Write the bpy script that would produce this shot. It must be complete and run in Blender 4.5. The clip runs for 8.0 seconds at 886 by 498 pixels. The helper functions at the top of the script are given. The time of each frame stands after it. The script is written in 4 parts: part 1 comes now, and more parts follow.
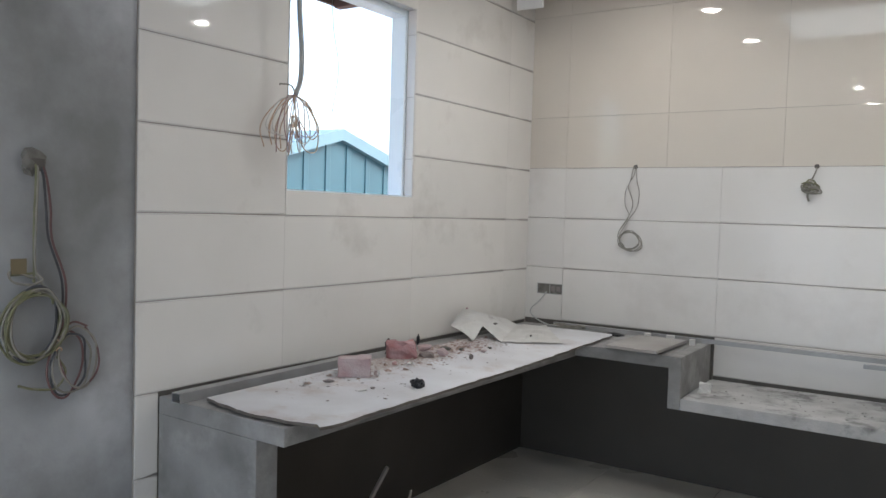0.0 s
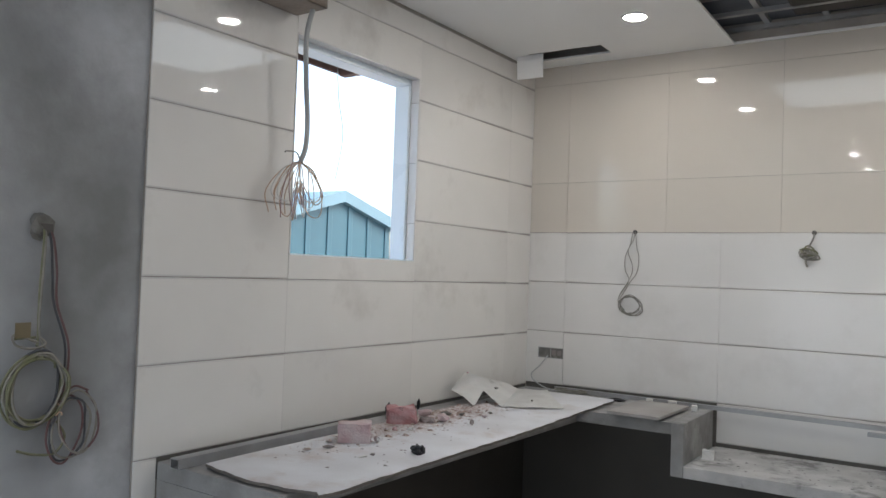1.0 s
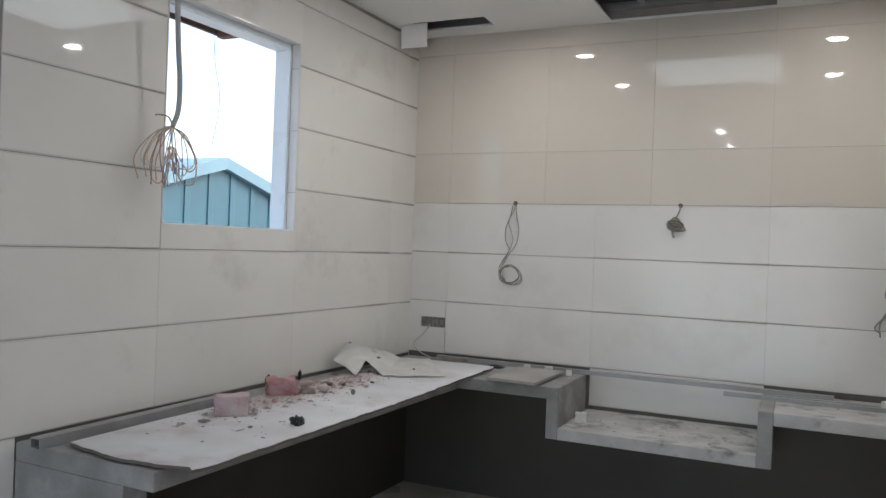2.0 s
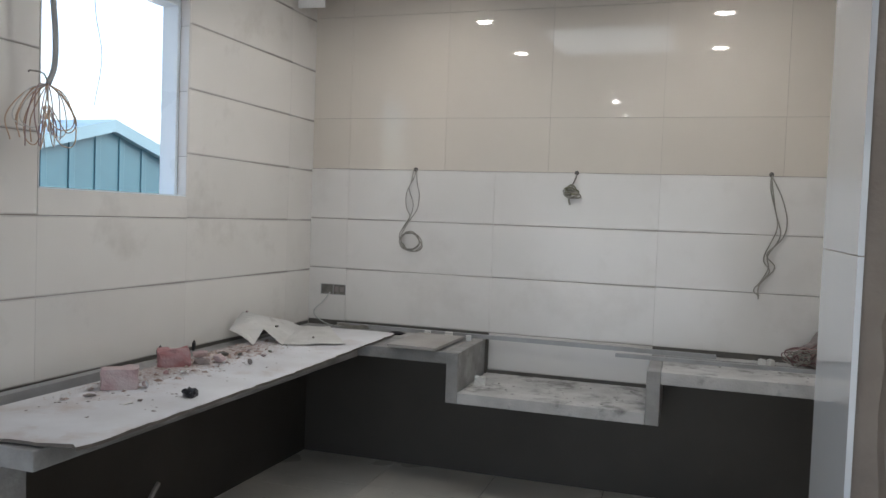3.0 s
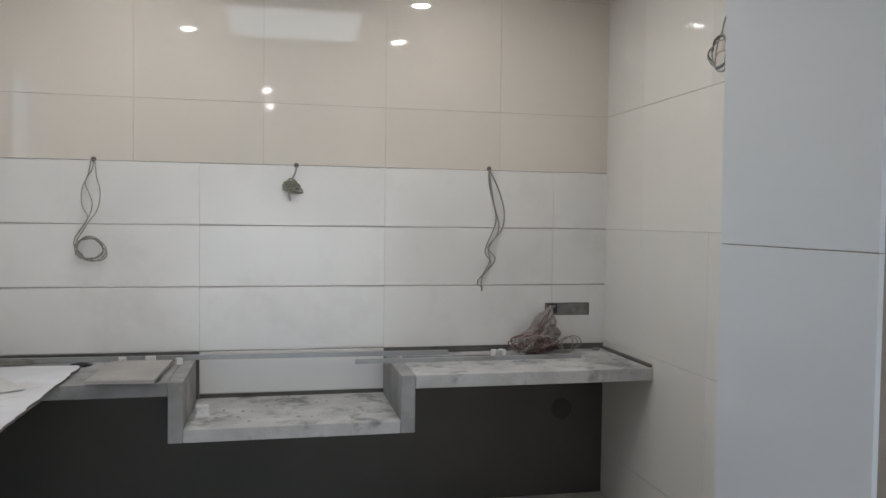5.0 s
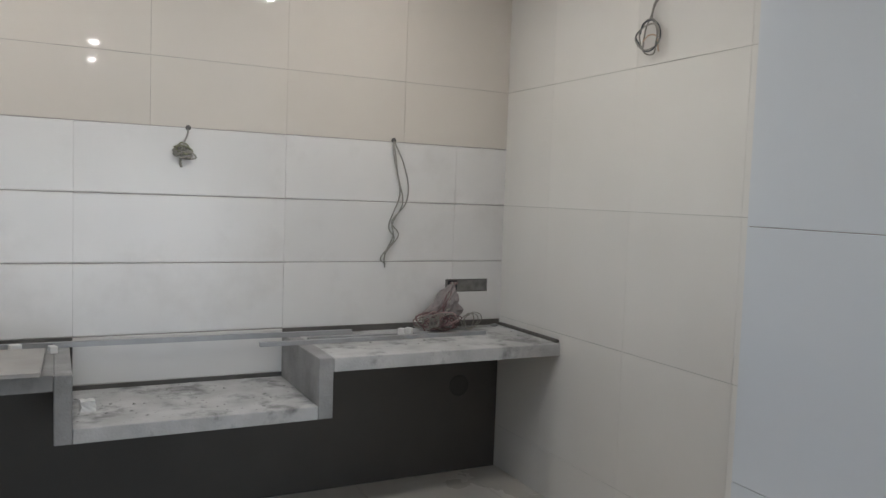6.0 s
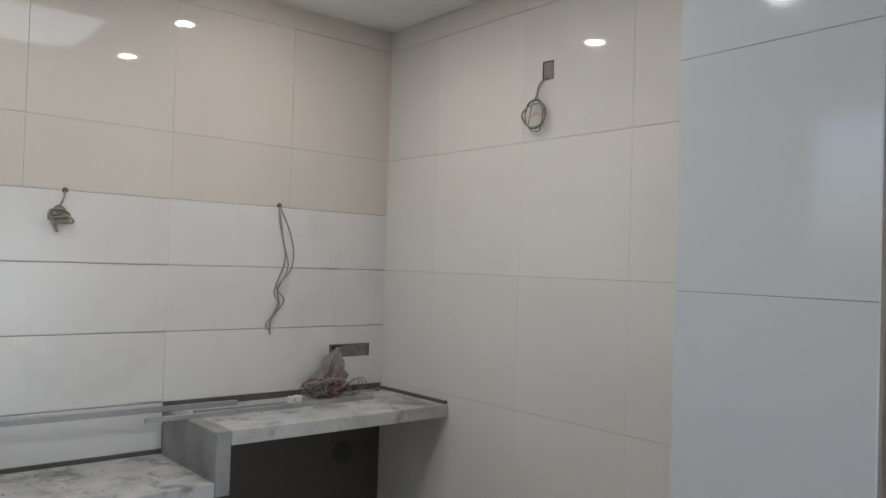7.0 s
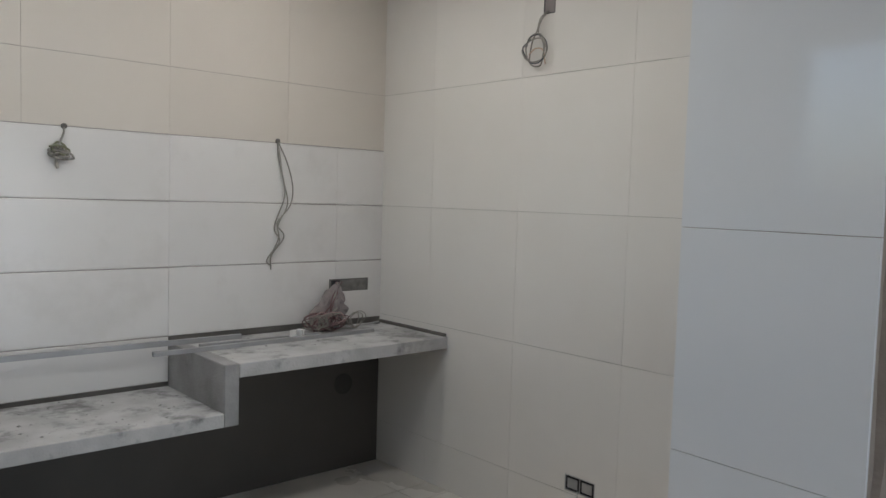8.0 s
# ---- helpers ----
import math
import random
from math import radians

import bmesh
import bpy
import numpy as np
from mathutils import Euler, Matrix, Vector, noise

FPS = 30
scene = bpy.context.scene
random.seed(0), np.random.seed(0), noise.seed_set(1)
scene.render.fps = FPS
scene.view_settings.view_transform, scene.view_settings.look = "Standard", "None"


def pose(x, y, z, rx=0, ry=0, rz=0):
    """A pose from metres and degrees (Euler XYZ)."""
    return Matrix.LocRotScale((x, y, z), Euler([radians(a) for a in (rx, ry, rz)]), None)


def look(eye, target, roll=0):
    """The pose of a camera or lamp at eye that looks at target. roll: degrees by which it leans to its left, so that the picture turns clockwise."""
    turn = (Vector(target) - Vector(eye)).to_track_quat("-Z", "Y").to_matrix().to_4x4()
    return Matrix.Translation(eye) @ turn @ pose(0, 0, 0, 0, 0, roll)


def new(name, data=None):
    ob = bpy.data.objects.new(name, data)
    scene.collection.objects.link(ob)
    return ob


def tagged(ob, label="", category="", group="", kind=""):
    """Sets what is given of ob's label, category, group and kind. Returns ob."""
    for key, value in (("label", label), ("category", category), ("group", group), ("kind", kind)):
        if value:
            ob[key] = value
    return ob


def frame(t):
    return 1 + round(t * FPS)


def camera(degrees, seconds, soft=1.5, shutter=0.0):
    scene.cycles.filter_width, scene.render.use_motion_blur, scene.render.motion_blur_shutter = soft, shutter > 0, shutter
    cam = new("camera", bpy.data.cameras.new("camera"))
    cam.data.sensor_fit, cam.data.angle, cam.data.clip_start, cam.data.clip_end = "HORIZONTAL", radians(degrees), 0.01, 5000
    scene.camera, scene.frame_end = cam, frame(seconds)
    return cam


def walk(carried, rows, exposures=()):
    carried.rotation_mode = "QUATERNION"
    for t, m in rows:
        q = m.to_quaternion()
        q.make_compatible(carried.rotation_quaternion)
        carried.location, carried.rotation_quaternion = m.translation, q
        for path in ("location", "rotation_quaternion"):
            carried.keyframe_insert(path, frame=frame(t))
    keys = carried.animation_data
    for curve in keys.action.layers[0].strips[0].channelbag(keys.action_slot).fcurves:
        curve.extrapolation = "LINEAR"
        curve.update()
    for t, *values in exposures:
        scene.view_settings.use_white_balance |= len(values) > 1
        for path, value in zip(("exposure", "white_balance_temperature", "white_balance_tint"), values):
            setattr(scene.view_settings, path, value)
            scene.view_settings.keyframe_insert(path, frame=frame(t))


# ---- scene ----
cam = camera(59.5, 8.0)
PATH = [
    (0, (-0.081, 0.715, 1.443), (-1.168, 2.391, 1.349), 1.7),
    (0.5, (-0.079, 0.7, 1.455), (-1.187, 2.365, 1.469), 1.6),
    (1, (-0.07, 0.692, 1.46), (-1.163, 2.365, 1.522), 2.0),
    (1.5, (-0.05, 0.698, 1.463), (-1.055, 2.426, 1.5), 2.1),
    (2, (-0.048, 0.707, 1.461), (-0.887, 2.522, 1.456), 2.1),
    (2.2, (-0.032, 0.712, 1.455), (-0.8, 2.558, 1.441), 2.3),
    (3.3, (-0.061, 0.741, 1.46), (-0.607, 2.661, 1.342), 2.6),
    (3.5, (-0.115, 0.755, 1.453), (-0.605, 2.689, 1.313), 3.1),
    (4, (-0.266, 0.89, 1.444), (-0.511, 2.869, 1.296), 1.1),
    (4.5, (-0.435, 0.991, 1.469), (-0.426, 2.988, 1.37), 1.6),
    (5, (-0.736, 1.094, 1.465), (-0.316, 3.048, 1.392), 0.7),
    (5.2, (-0.846, 1.134, 1.462), (-0.283, 3.049, 1.328), 0.2),
    (6.3, (-1.294, 1.471, 1.462), (-0.227, 3.159, 1.358), 1.4),
    (6.5, (-1.373, 1.486, 1.455), (-0.185, 3.092, 1.374), 0.6),
    (7, (-1.507, 1.537, 1.469), (-0.217, 3.066, 1.51), 1.8),
    (7.5, (-1.568, 1.546, 1.505), (-0.237, 3.036, 1.602), 1.3),
    (8, (-1.59, 1.557, 1.475), (-0.267, 3.052, 1.347), 1.7),
]
walk(cam, [(t, look(eye, target, roll)) for t, eye, target, roll in PATH], [(0, 2.30), (0.5, 2.17), (1, 2.17), (1.5, 2.10), (2, 2.09), (3.5, 2.08), (4.5, 2.30), (5.2, 2.28), (6.5, 2.27), (8, 2.17)])

# ---- world, sun and exposure ----
world = bpy.data.worlds.new("world")
scene.world = world
world.use_nodes = True
wn = world.node_tree.nodes
sky = wn.new("ShaderNodeTexSky")
sky.sky_type = "NISHITA"
sky.sun_disc = False
sky.sun_elevation, sky.sun_rotation = radians(55), radians(60)
sky.dust_density = 4.0
world.node_tree.links.new(sky.outputs[0], wn["Background"].inputs[0])
wn["Background"].inputs[1].default_value = 0.15

sun_data = bpy.data.lights.new("sun", "SUN")
sun_data.energy, sun_data.angle, sun_data.color = 0.6, radians(25), (1.0, 0.96, 0.90)
sun = new("sun", sun_data)
sun.matrix_world = pose(0, 0, 12, 52, 0, 120)
# fill lamp added in the unseen south doorway, lifts the near walls and pier
door_data = bpy.data.lights.new("doorway_fill", "AREA")
door_data.shape, door_data.size, door_data.size_y = "RECTANGLE", 3.0, 1.9
door_data.energy, door_data.color = 6.2, (0.80, 0.90, 1.0)
door_light = new("doorway_fill", door_data)
door_light.matrix_world = pose(-0.55, -1.72, 1.03, 90, 0, 0)
LAMP = 37.0


# ---- materials ----
def mat(name, base, rough=0.5, second=None, scale=3.0, fine=60.0, amount=0.5, bump=0.15, metal=0.0, tone=0.06, rough_var=0.12,
        spec=0.5, stain=None, stain_scale=1.2, stain_lo=0.55, stain_hi=0.75):
    """Two scales of mottling, a random tone for each piece, fine relief, and stains with their own shape."""
    m = bpy.data.materials.new(name)
    m.use_nodes = True
    t, n, l = m.node_tree, m.node_tree.nodes, m.node_tree.links
    b = n["Principled BSDF"]
    b.inputs["Metallic"].default_value = metal
    b.inputs["Specular IOR Level"].default_value = spec
    geo = n.new("ShaderNodeNewGeometry")
    big, small = n.new("ShaderNodeTexNoise"), n.new("ShaderNodeTexNoise")
    big.inputs["Scale"].default_value, small.inputs["Scale"].default_value = scale, fine
    big.inputs["Detail"].default_value, small.inputs["Detail"].default_value = 6, 4
    for x in (big, small):
        l.new(geo.outputs["Position"], x.inputs["Vector"])
    second = second or tuple(c * 0.82 for c in base)
    mix = n.new("ShaderNodeMix")
    mix.data_type = "RGBA"
    mix.inputs["A"].default_value, mix.inputs["B"].default_value = (*base, 1), (*second, 1)
    ramp = n.new("ShaderNodeMapRange")
    ramp.inputs["From Min"].default_value, ramp.inputs["From Max"].default_value = 0.35, 0.7
    ramp.inputs["To Max"].default_value = amount
    l.new(big.outputs["Fac"], ramp.inputs["Value"])
    l.new(ramp.outputs[0], mix.inputs["Factor"])
    colour = mix.outputs["Result"]
    info = n.new("ShaderNodeObjectInfo")
    hsv = n.new("ShaderNodeHueSaturation")
    val = n.new("ShaderNodeMapRange")
    val.inputs["To Min"].default_value, val.inputs["To Max"].default_value = 1 - tone, 1 + tone
    l.new(info.outputs["Random"], val.inputs["Value"])
    l.new(val.outputs[0], hsv.inputs["Value"])
    l.new(colour, hsv.inputs["Color"])
    colour = hsv.outputs["Color"]
    if stain:
        sn = n.new("ShaderNodeTexNoise")
        sn.inputs["Scale"].default_value, sn.inputs["Detail"].default_value, sn.inputs["Roughness"].default_value = stain_scale, 8, 0.65
        l.new(geo.outputs["Position"], sn.inputs["Vector"])
        sr = n.new("ShaderNodeMapRange")
        sr.inputs["From Min"].default_value, sr.inputs["From Max"].default_value = stain_lo, stain_hi
        l.new(sn.outputs["Fac"], sr.inputs["Value"])
        sm = n.new("ShaderNodeMix")
        sm.data_type = "RGBA"
        sm.inputs["B"].default_value = (*stain, 1)
        l.new(sr.outputs[0], sm.inputs["Factor"])
        l.new(colour, sm.inputs["A"])
        colour = sm.outputs["Result"]
    l.new(colour, b.inputs["Base Color"])
    rr = n.new("ShaderNodeMapRange")
    rr.inputs["To Min"].default_value, rr.inputs["To Max"].default_value = max(0.02, rough - rough_var), min(1, rough + rough_var)
    l.new(big.outputs["Fac"], rr.inputs["Value"])
    l.new(rr.outputs[0], b.inputs["Roughness"])
    if bump:
        bp = n.new("ShaderNodeBump")
        bp.inputs["Strength"].default_value, bp.inputs["Distance"].default_value = bump, 0.004
        l.new(small.outputs["Fac"], bp.inputs["Height"])
        l.new(bp.outputs["Normal"], b.inputs["Normal"])
    return m


def glow(name, colour, strength):
    m = bpy.data.materials.new(name)
    m.use_nodes = True
    b = m.node_tree.nodes["Principled BSDF"]
    b.inputs["Base Color"].default_value = (*colour, 1)
    b.inputs["Emission Color"].default_value = (*colour, 1)
    b.inputs["Emission Strength"].default_value = strength
    return m


UPPER = mat("polished beige tile", (0.615, 0.562, 0.497), 0.03, (0.57, 0.517, 0.457), 2.0, 30, 0.5, 0.0, tone=0.025, rough_var=0.01)
LOWER = mat("cream wall tile", (0.675, 0.65, 0.625), 0.17, (0.62, 0.595, 0.57), 2.5, 40, 0.6, 0.004, tone=0.03, rough_var=0.05,
            stain=(0.54, 0.51, 0.48), stain_scale=2.4, stain_lo=0.52, stain_hi=0.88)
GLAZE = mat("glazed tile edge", (0.69, 0.66, 0.635), 0.06, (0.63, 0.605, 0.58), 2.5, 40, 0.6, 0.0, tone=0.0, rough_var=0.02)
SMUDGED = mat("dusty cream wall tile", (0.76, 0.73, 0.695), 0.035, (0.69, 0.66, 0.625), 2.5, 40, 0.6, 0.0, tone=0.03, rough_var=0.012,
              stain=(0.46, 0.42, 0.38), stain_scale=1.7, stain_lo=0.54, stain_hi=0.86)
SIDE = mat("polished cream tile", (0.70, 0.67, 0.625), 0.035, (0.66, 0.625, 0.575), 1.8, 40, 0.6, 0.0, tone=0.02, rough_var=0.012)
GROUT = mat("beige grout", (0.36, 0.33, 0.295), 0.9, (0.27, 0.245, 0.22), 9, 90, 0.8, 0.3)
PIER = mat("pale grey polished tile", (0.66, 0.67, 0.68), 0.07, (0.62, 0.63, 0.64), 1.5, 30, 0.6, 0.0, tone=0.02, rough_var=0.03)
# mortar grey taken darker to hold the shadow under the tile edges
SHADED_MORTAR = mat("grey mortar with gap shade", (0.12, 0.11, 0.10), 0.9, (0.07, 0.064, 0.058), 6, 90, 0.7, 0.6)
PLASTER = mat("raw cement plaster", (0.50, 0.51, 0.53), 0.75, (0.21, 0.21, 0.21), 1.7, 60, 1.0, 0.2, tone=0.0,
              stain=(0.15, 0.14, 0.13), stain_scale=1.1, stain_lo=0.46, stain_hi=0.74)
ROUGH = mat("rough brown plaster", (0.30, 0.25, 0.21), 0.95, (0.20, 0.165, 0.14), 7, 45, 0.8, 1.0)
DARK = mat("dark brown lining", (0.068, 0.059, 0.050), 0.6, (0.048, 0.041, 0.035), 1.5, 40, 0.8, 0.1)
CONCRETE = mat("dusty concrete", (0.31, 0.30, 0.295), 0.9, (0.19, 0.185, 0.18), 6, 80, 0.9, 0.7, tone=0.03,
               stain=(0.45, 0.44, 0.43), stain_scale=3.5, stain_lo=0.52, stain_hi=0.78)
DUSTED = mat("white dust on concrete", (0.50, 0.49, 0.48), 0.95, (0.36, 0.35, 0.34), 7, 90, 0.9, 0.6, tone=0.0,
             stain=(0.19, 0.185, 0.18), stain_scale=6.0, stain_lo=0.51, stain_hi=0.66)
BOARD = mat("dusty white board", (0.70, 0.70, 0.725), 0.75, (0.53, 0.51, 0.52), 4, 120, 0.7, 0.3, tone=0.0,
            stain=(0.46, 0.37, 0.33), stain_scale=4.5, stain_lo=0.52, stain_hi=0.80)
EDGE = mat("board edge", (0.16, 0.14, 0.125), 0.9, None, 20, 120, 0.8, 0.5)
FLOOR = mat("beige floor tile", (0.68, 0.64, 0.58), 0.30, (0.56, 0.52, 0.47), 1.6, 60, 0.9, 0.05, tone=0.03, rough_var=0.15,
            stain=(0.44, 0.41, 0.37), stain_scale=1.3, stain_lo=0.42, stain_hi=0.95)
WHITE = mat("white ceiling paint", (0.83, 0.82, 0.80), 0.8, (0.74, 0.73, 0.71), 1.2, 90, 0.5, 0.05, tone=0.0)
FRAME = mat("white window frame", (0.80, 0.87, 0.91), 0.3, (0.77, 0.84, 0.89), 2, 40, 0.4, 0.0, tone=0.0)
STEEL = mat("galvanised steel", (0.42, 0.42, 0.42), 0.4, (0.33, 0.32, 0.31), 8, 60, 0.8, 0.1, metal=0.8)
ALU = mat("dusty aluminium profile", (0.36, 0.36, 0.365), 0.5, (0.27, 0.265, 0.26), 8, 60, 0.8, 0.15, metal=0.3)
SOOT = mat("dark matt pipe", (0.05, 0.045, 0.04), 0.95, None, 9, 60, 0.6, 0.2)
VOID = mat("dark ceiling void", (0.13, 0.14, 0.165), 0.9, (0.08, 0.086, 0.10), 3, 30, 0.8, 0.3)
TEAL = mat("teal sheet metal", (0.026, 0.088, 0.118), 0.45, (0.021, 0.072, 0.098), 1.0, 20, 0.7, 0.05)
FASCIA = mat("pale blue roof flashing", (0.105, 0.19, 0.235), 0.4, None, 1.0, 20, 0.5, 0.0)
TIMBER = mat("brown timber", (0.17, 0.10, 0.08), 0.8, (0.11, 0.07, 0.055), 5, 60, 0.8, 0.3)
GROUND = mat("grey gravel ground", (0.28, 0.27, 0.25), 0.95, (0.20, 0.19, 0.18), 0.7, 30, 0.8, 0.5)
BRICK = mat("dusty pink brick", (0.47, 0.325, 0.33), 0.9, (0.58, 0.51, 0.51), 14, 140, 0.9, 0.7, tone=0.05)
BRICK_RED = mat("broken red brick", (0.37, 0.165, 0.17), 0.9, (0.48, 0.35, 0.36), 16, 140, 0.9, 0.8, tone=0.08)
RUBBLE = mat("grey and red crumbs", (0.36, 0.25, 0.22), 0.95, (0.48, 0.42, 0.39), 40, 140, 0.9, 0.4, tone=0.35)
PINKDUST = mat("pale brick dust", (0.47, 0.385, 0.365), 0.95, (0.56, 0.50, 0.48), 30, 140, 0.9, 0.2, tone=0.0)
PAPER = mat("creased dirty paper", (0.65, 0.64, 0.62), 0.75, (0.52, 0.50, 0.48), 6, 90, 0.7, 0.2, tone=0.0,
            stain=(0.28, 0.26, 0.25), stain_scale=9, stain_lo=0.62, stain_hi=0.78)
SOCKET = mat("dusty grey box metal", (0.19, 0.18, 0.165), 0.85, (0.11, 0.105, 0.095), 25, 120, 0.9, 0.4, tone=0.0)
TAPE = mat("dull yellow tape", (0.19, 0.15, 0.085), 0.6, None, 20, 90, 0.6, 0.1)
STONE = mat("dusty beige stone", (0.38, 0.36, 0.34), 0.85, (0.30, 0.28, 0.26), 5, 90, 0.8, 0.3, tone=0.0)
CARD = mat("brown cardboard", (0.37, 0.32, 0.29), 0.85, (0.27, 0.23, 0.205), 3, 80, 0.8, 0.2)
BLACK = mat("black plastic", (0.012, 0.012, 0.016), 0.4, None, 8, 60, 0.5, 0.1)
FOIL = mat("bright metal scrap", (0.8, 0.8, 0.8), 0.2, None, 8, 60, 0.5, 0.2, metal=0.9)
CABLE = mat("grey flexible conduit", (0.40, 0.40, 0.39), 0.6, None, 10, 90, 0.6, 0.1)
WIRE_TAN = mat("tan insulated wire", (0.52, 0.35, 0.24), 0.5, (0.58, 0.44, 0.33), 30, 90, 0.8, 0.0)
WIRE_PINK = mat("dusty pink wire", (0.33, 0.20, 0.19), 0.55, (0.40, 0.30, 0.29), 30, 90, 0.8, 0.0)
WIRE_GREY = mat("dusty grey wire", (0.22, 0.205, 0.18), 0.6, (0.32, 0.30, 0.26), 30, 90, 0.8, 0.0)
WIRE_GREEN = mat("yellow green earth wire", (0.15, 0.15, 0.075), 0.5, (0.21, 0.20, 0.14), 40, 90, 0.8, 0.0)
WIRE_RED = mat("dull red wire", (0.15, 0.075, 0.075), 0.5, None, 40, 90, 0.8, 0.0)
WIRE_BLUE = mat("dark blue grey wire", (0.06, 0.062, 0.072), 0.5, None, 40, 90, 0.8, 0.0)
RAG = mat("grey dusty rag", (0.20, 0.18, 0.175), 0.95, (0.30, 0.25, 0.24), 12, 120, 0.8, 0.6)
LIT = glow("downlight diffuser", (1.0, 0.98, 0.95), LAMP)
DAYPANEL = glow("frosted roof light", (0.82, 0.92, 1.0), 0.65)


# ---- building helpers ----
def mesh_object(name, bm, material, parent=None, label="", smooth=False):
    bmesh.ops.recalc_face_normals(bm, faces=bm.faces[:])
    me = bpy.data.meshes.new(name)
    bm.to_mesh(me)
    bm.free()
    me.materials.append(material)
    if smooth:
        for p in me.polygons:
            p.use_smooth = True
    ob = new(name, me)
    if parent:
        ob.parent = parent
    if label:
        ob["label"] = label
    return ob


def part(name, bm, material, parent, label="", smooth=False):
    return mesh_object(name, bm, material, parent, label, smooth)


def thing(name, m, label, category, group="", kind=""):
    ob = new(name)
    ob.matrix_world = m
    ob.empty_display_size = 0.1
    return tagged(ob, label, category, group, kind)


def box(bm, a, b, bevel=0.0):
    """A box from corner a to corner b, with bevelled edges where wanted."""
    lo, hi = Vector([min(p, q) for p, q in zip(a, b)]), Vector([max(p, q) for p, q in zip(a, b)])
    made = bmesh.ops.create_cube(bm, size=1.0)["verts"]
    for v in made:
        v.co = Vector([lo[i] + (v.co[i] + 0.5) * (hi[i] - lo[i]) for i in range(3)])
    if bevel:
        edges = list({e for v in made for e in v.link_edges})
        bmesh.ops.bevel(bm, geom=edges, offset=bevel, segments=2, affect="EDGES", profile=0.5)
    return made


def boxes(*pairs, bevel=0.0):
    bm = bmesh.new()
    for a, b in pairs:
        box(bm, a, b, bevel)
    return bm


def smooth_line(points, steps=6):
    """A smooth line through the points."""
    p = [Vector(q) for q in points]
    p = [p[0] * 2 - p[1]] + p + [p[-1] * 2 - p[-2]]
    out = []
    for i in range(1, len(p) - 2):
        for k in range(steps):
            t = k / steps
            out.append(0.5 * (2 * p[i] + (p[i + 1] - p[i - 1]) * t + (2 * p[i - 1] - 5 * p[i] + 4 * p[i + 1] - p[i + 2]) * t * t
                              + (3 * p[i] - p[i - 1] - 3 * p[i + 1] + p[i + 2]) * t ** 3))
    return out + [p[-2]]


def tube(bm, points, r, n=6, steps=6):
    line = smooth_line(points, steps)
    rings = []
    for i, c in enumerate(line):
        d = (line[min(i + 1, len(line) - 1)] - line[max(i - 1, 0)]).normalized()
        side = d.cross(Vector((0.31, 0.87, 0.38))).normalized()
        up = d.cross(side)
        rings.append([bm.verts.new(c + r * (math.cos(2 * math.pi * k / n) * side + math.sin(2 * math.pi * k / n) * up)) for k in range(n)])
    for a, b in zip(rings, rings[1:]):
        for k in range(n):
            bm.faces.new((a[k], a[(k + 1) % n], b[(k + 1) % n], b[k]))
    bm.faces.new(rings[0][::-1])
    bm.faces.new(rings[-1])
    return bm


def wire(parent, points, r, material, name="wire"):
    return part(name, tube(bmesh.new(), points, r), material, parent, smooth=True)


def ring_line(centre, ru, rv, u, v, turns=1.0, start=0.0, jitter=0.0, seed=0):
    """Points of a coil in the plane of u and v."""
    rnd = random.Random(seed)
    n = max(6, int(9 * turns))
    c, u, v = Vector(centre), Vector(u), Vector(v)
    nrm = u.cross(v)
    return [c + u * ru * math.cos(start + 2 * math.pi * turns * k / n) * (1 + rnd.uniform(-jitter, jitter))
            + v * rv * math.sin(start + 2 * math.pi * turns * k / n) * (1 + rnd.uniform(-jitter, jitter))
            + nrm * rnd.uniform(-0.01, 0.01) for k in range(n + 1)]


def lump(size, seed, cuts=1, rough=0.25, flat_bottom=True):
    """A broken stone-like piece with facets."""
    rnd = random.Random(seed)
    bm = bmesh.new()
    bmesh.ops.create_icosphere(bm, subdivisions=cuts, radius=0.5)
    for v in bm.verts:
        v.co *= 1 + rnd.uniform(-rough, rough)
        v.co = Vector((v.co.x * size[0], v.co.y * size[1], v.co.z * size[2]))
    low = min(v.co.z for v in bm.verts)
    for v in bm.verts:
        v.co.z -= low
        if flat_bottom and v.co.z < 0.2 * size[2]:
            v.co.z = 0
    return bm


TILE_MESHES = {}
LIPPAGE = random.Random(77)


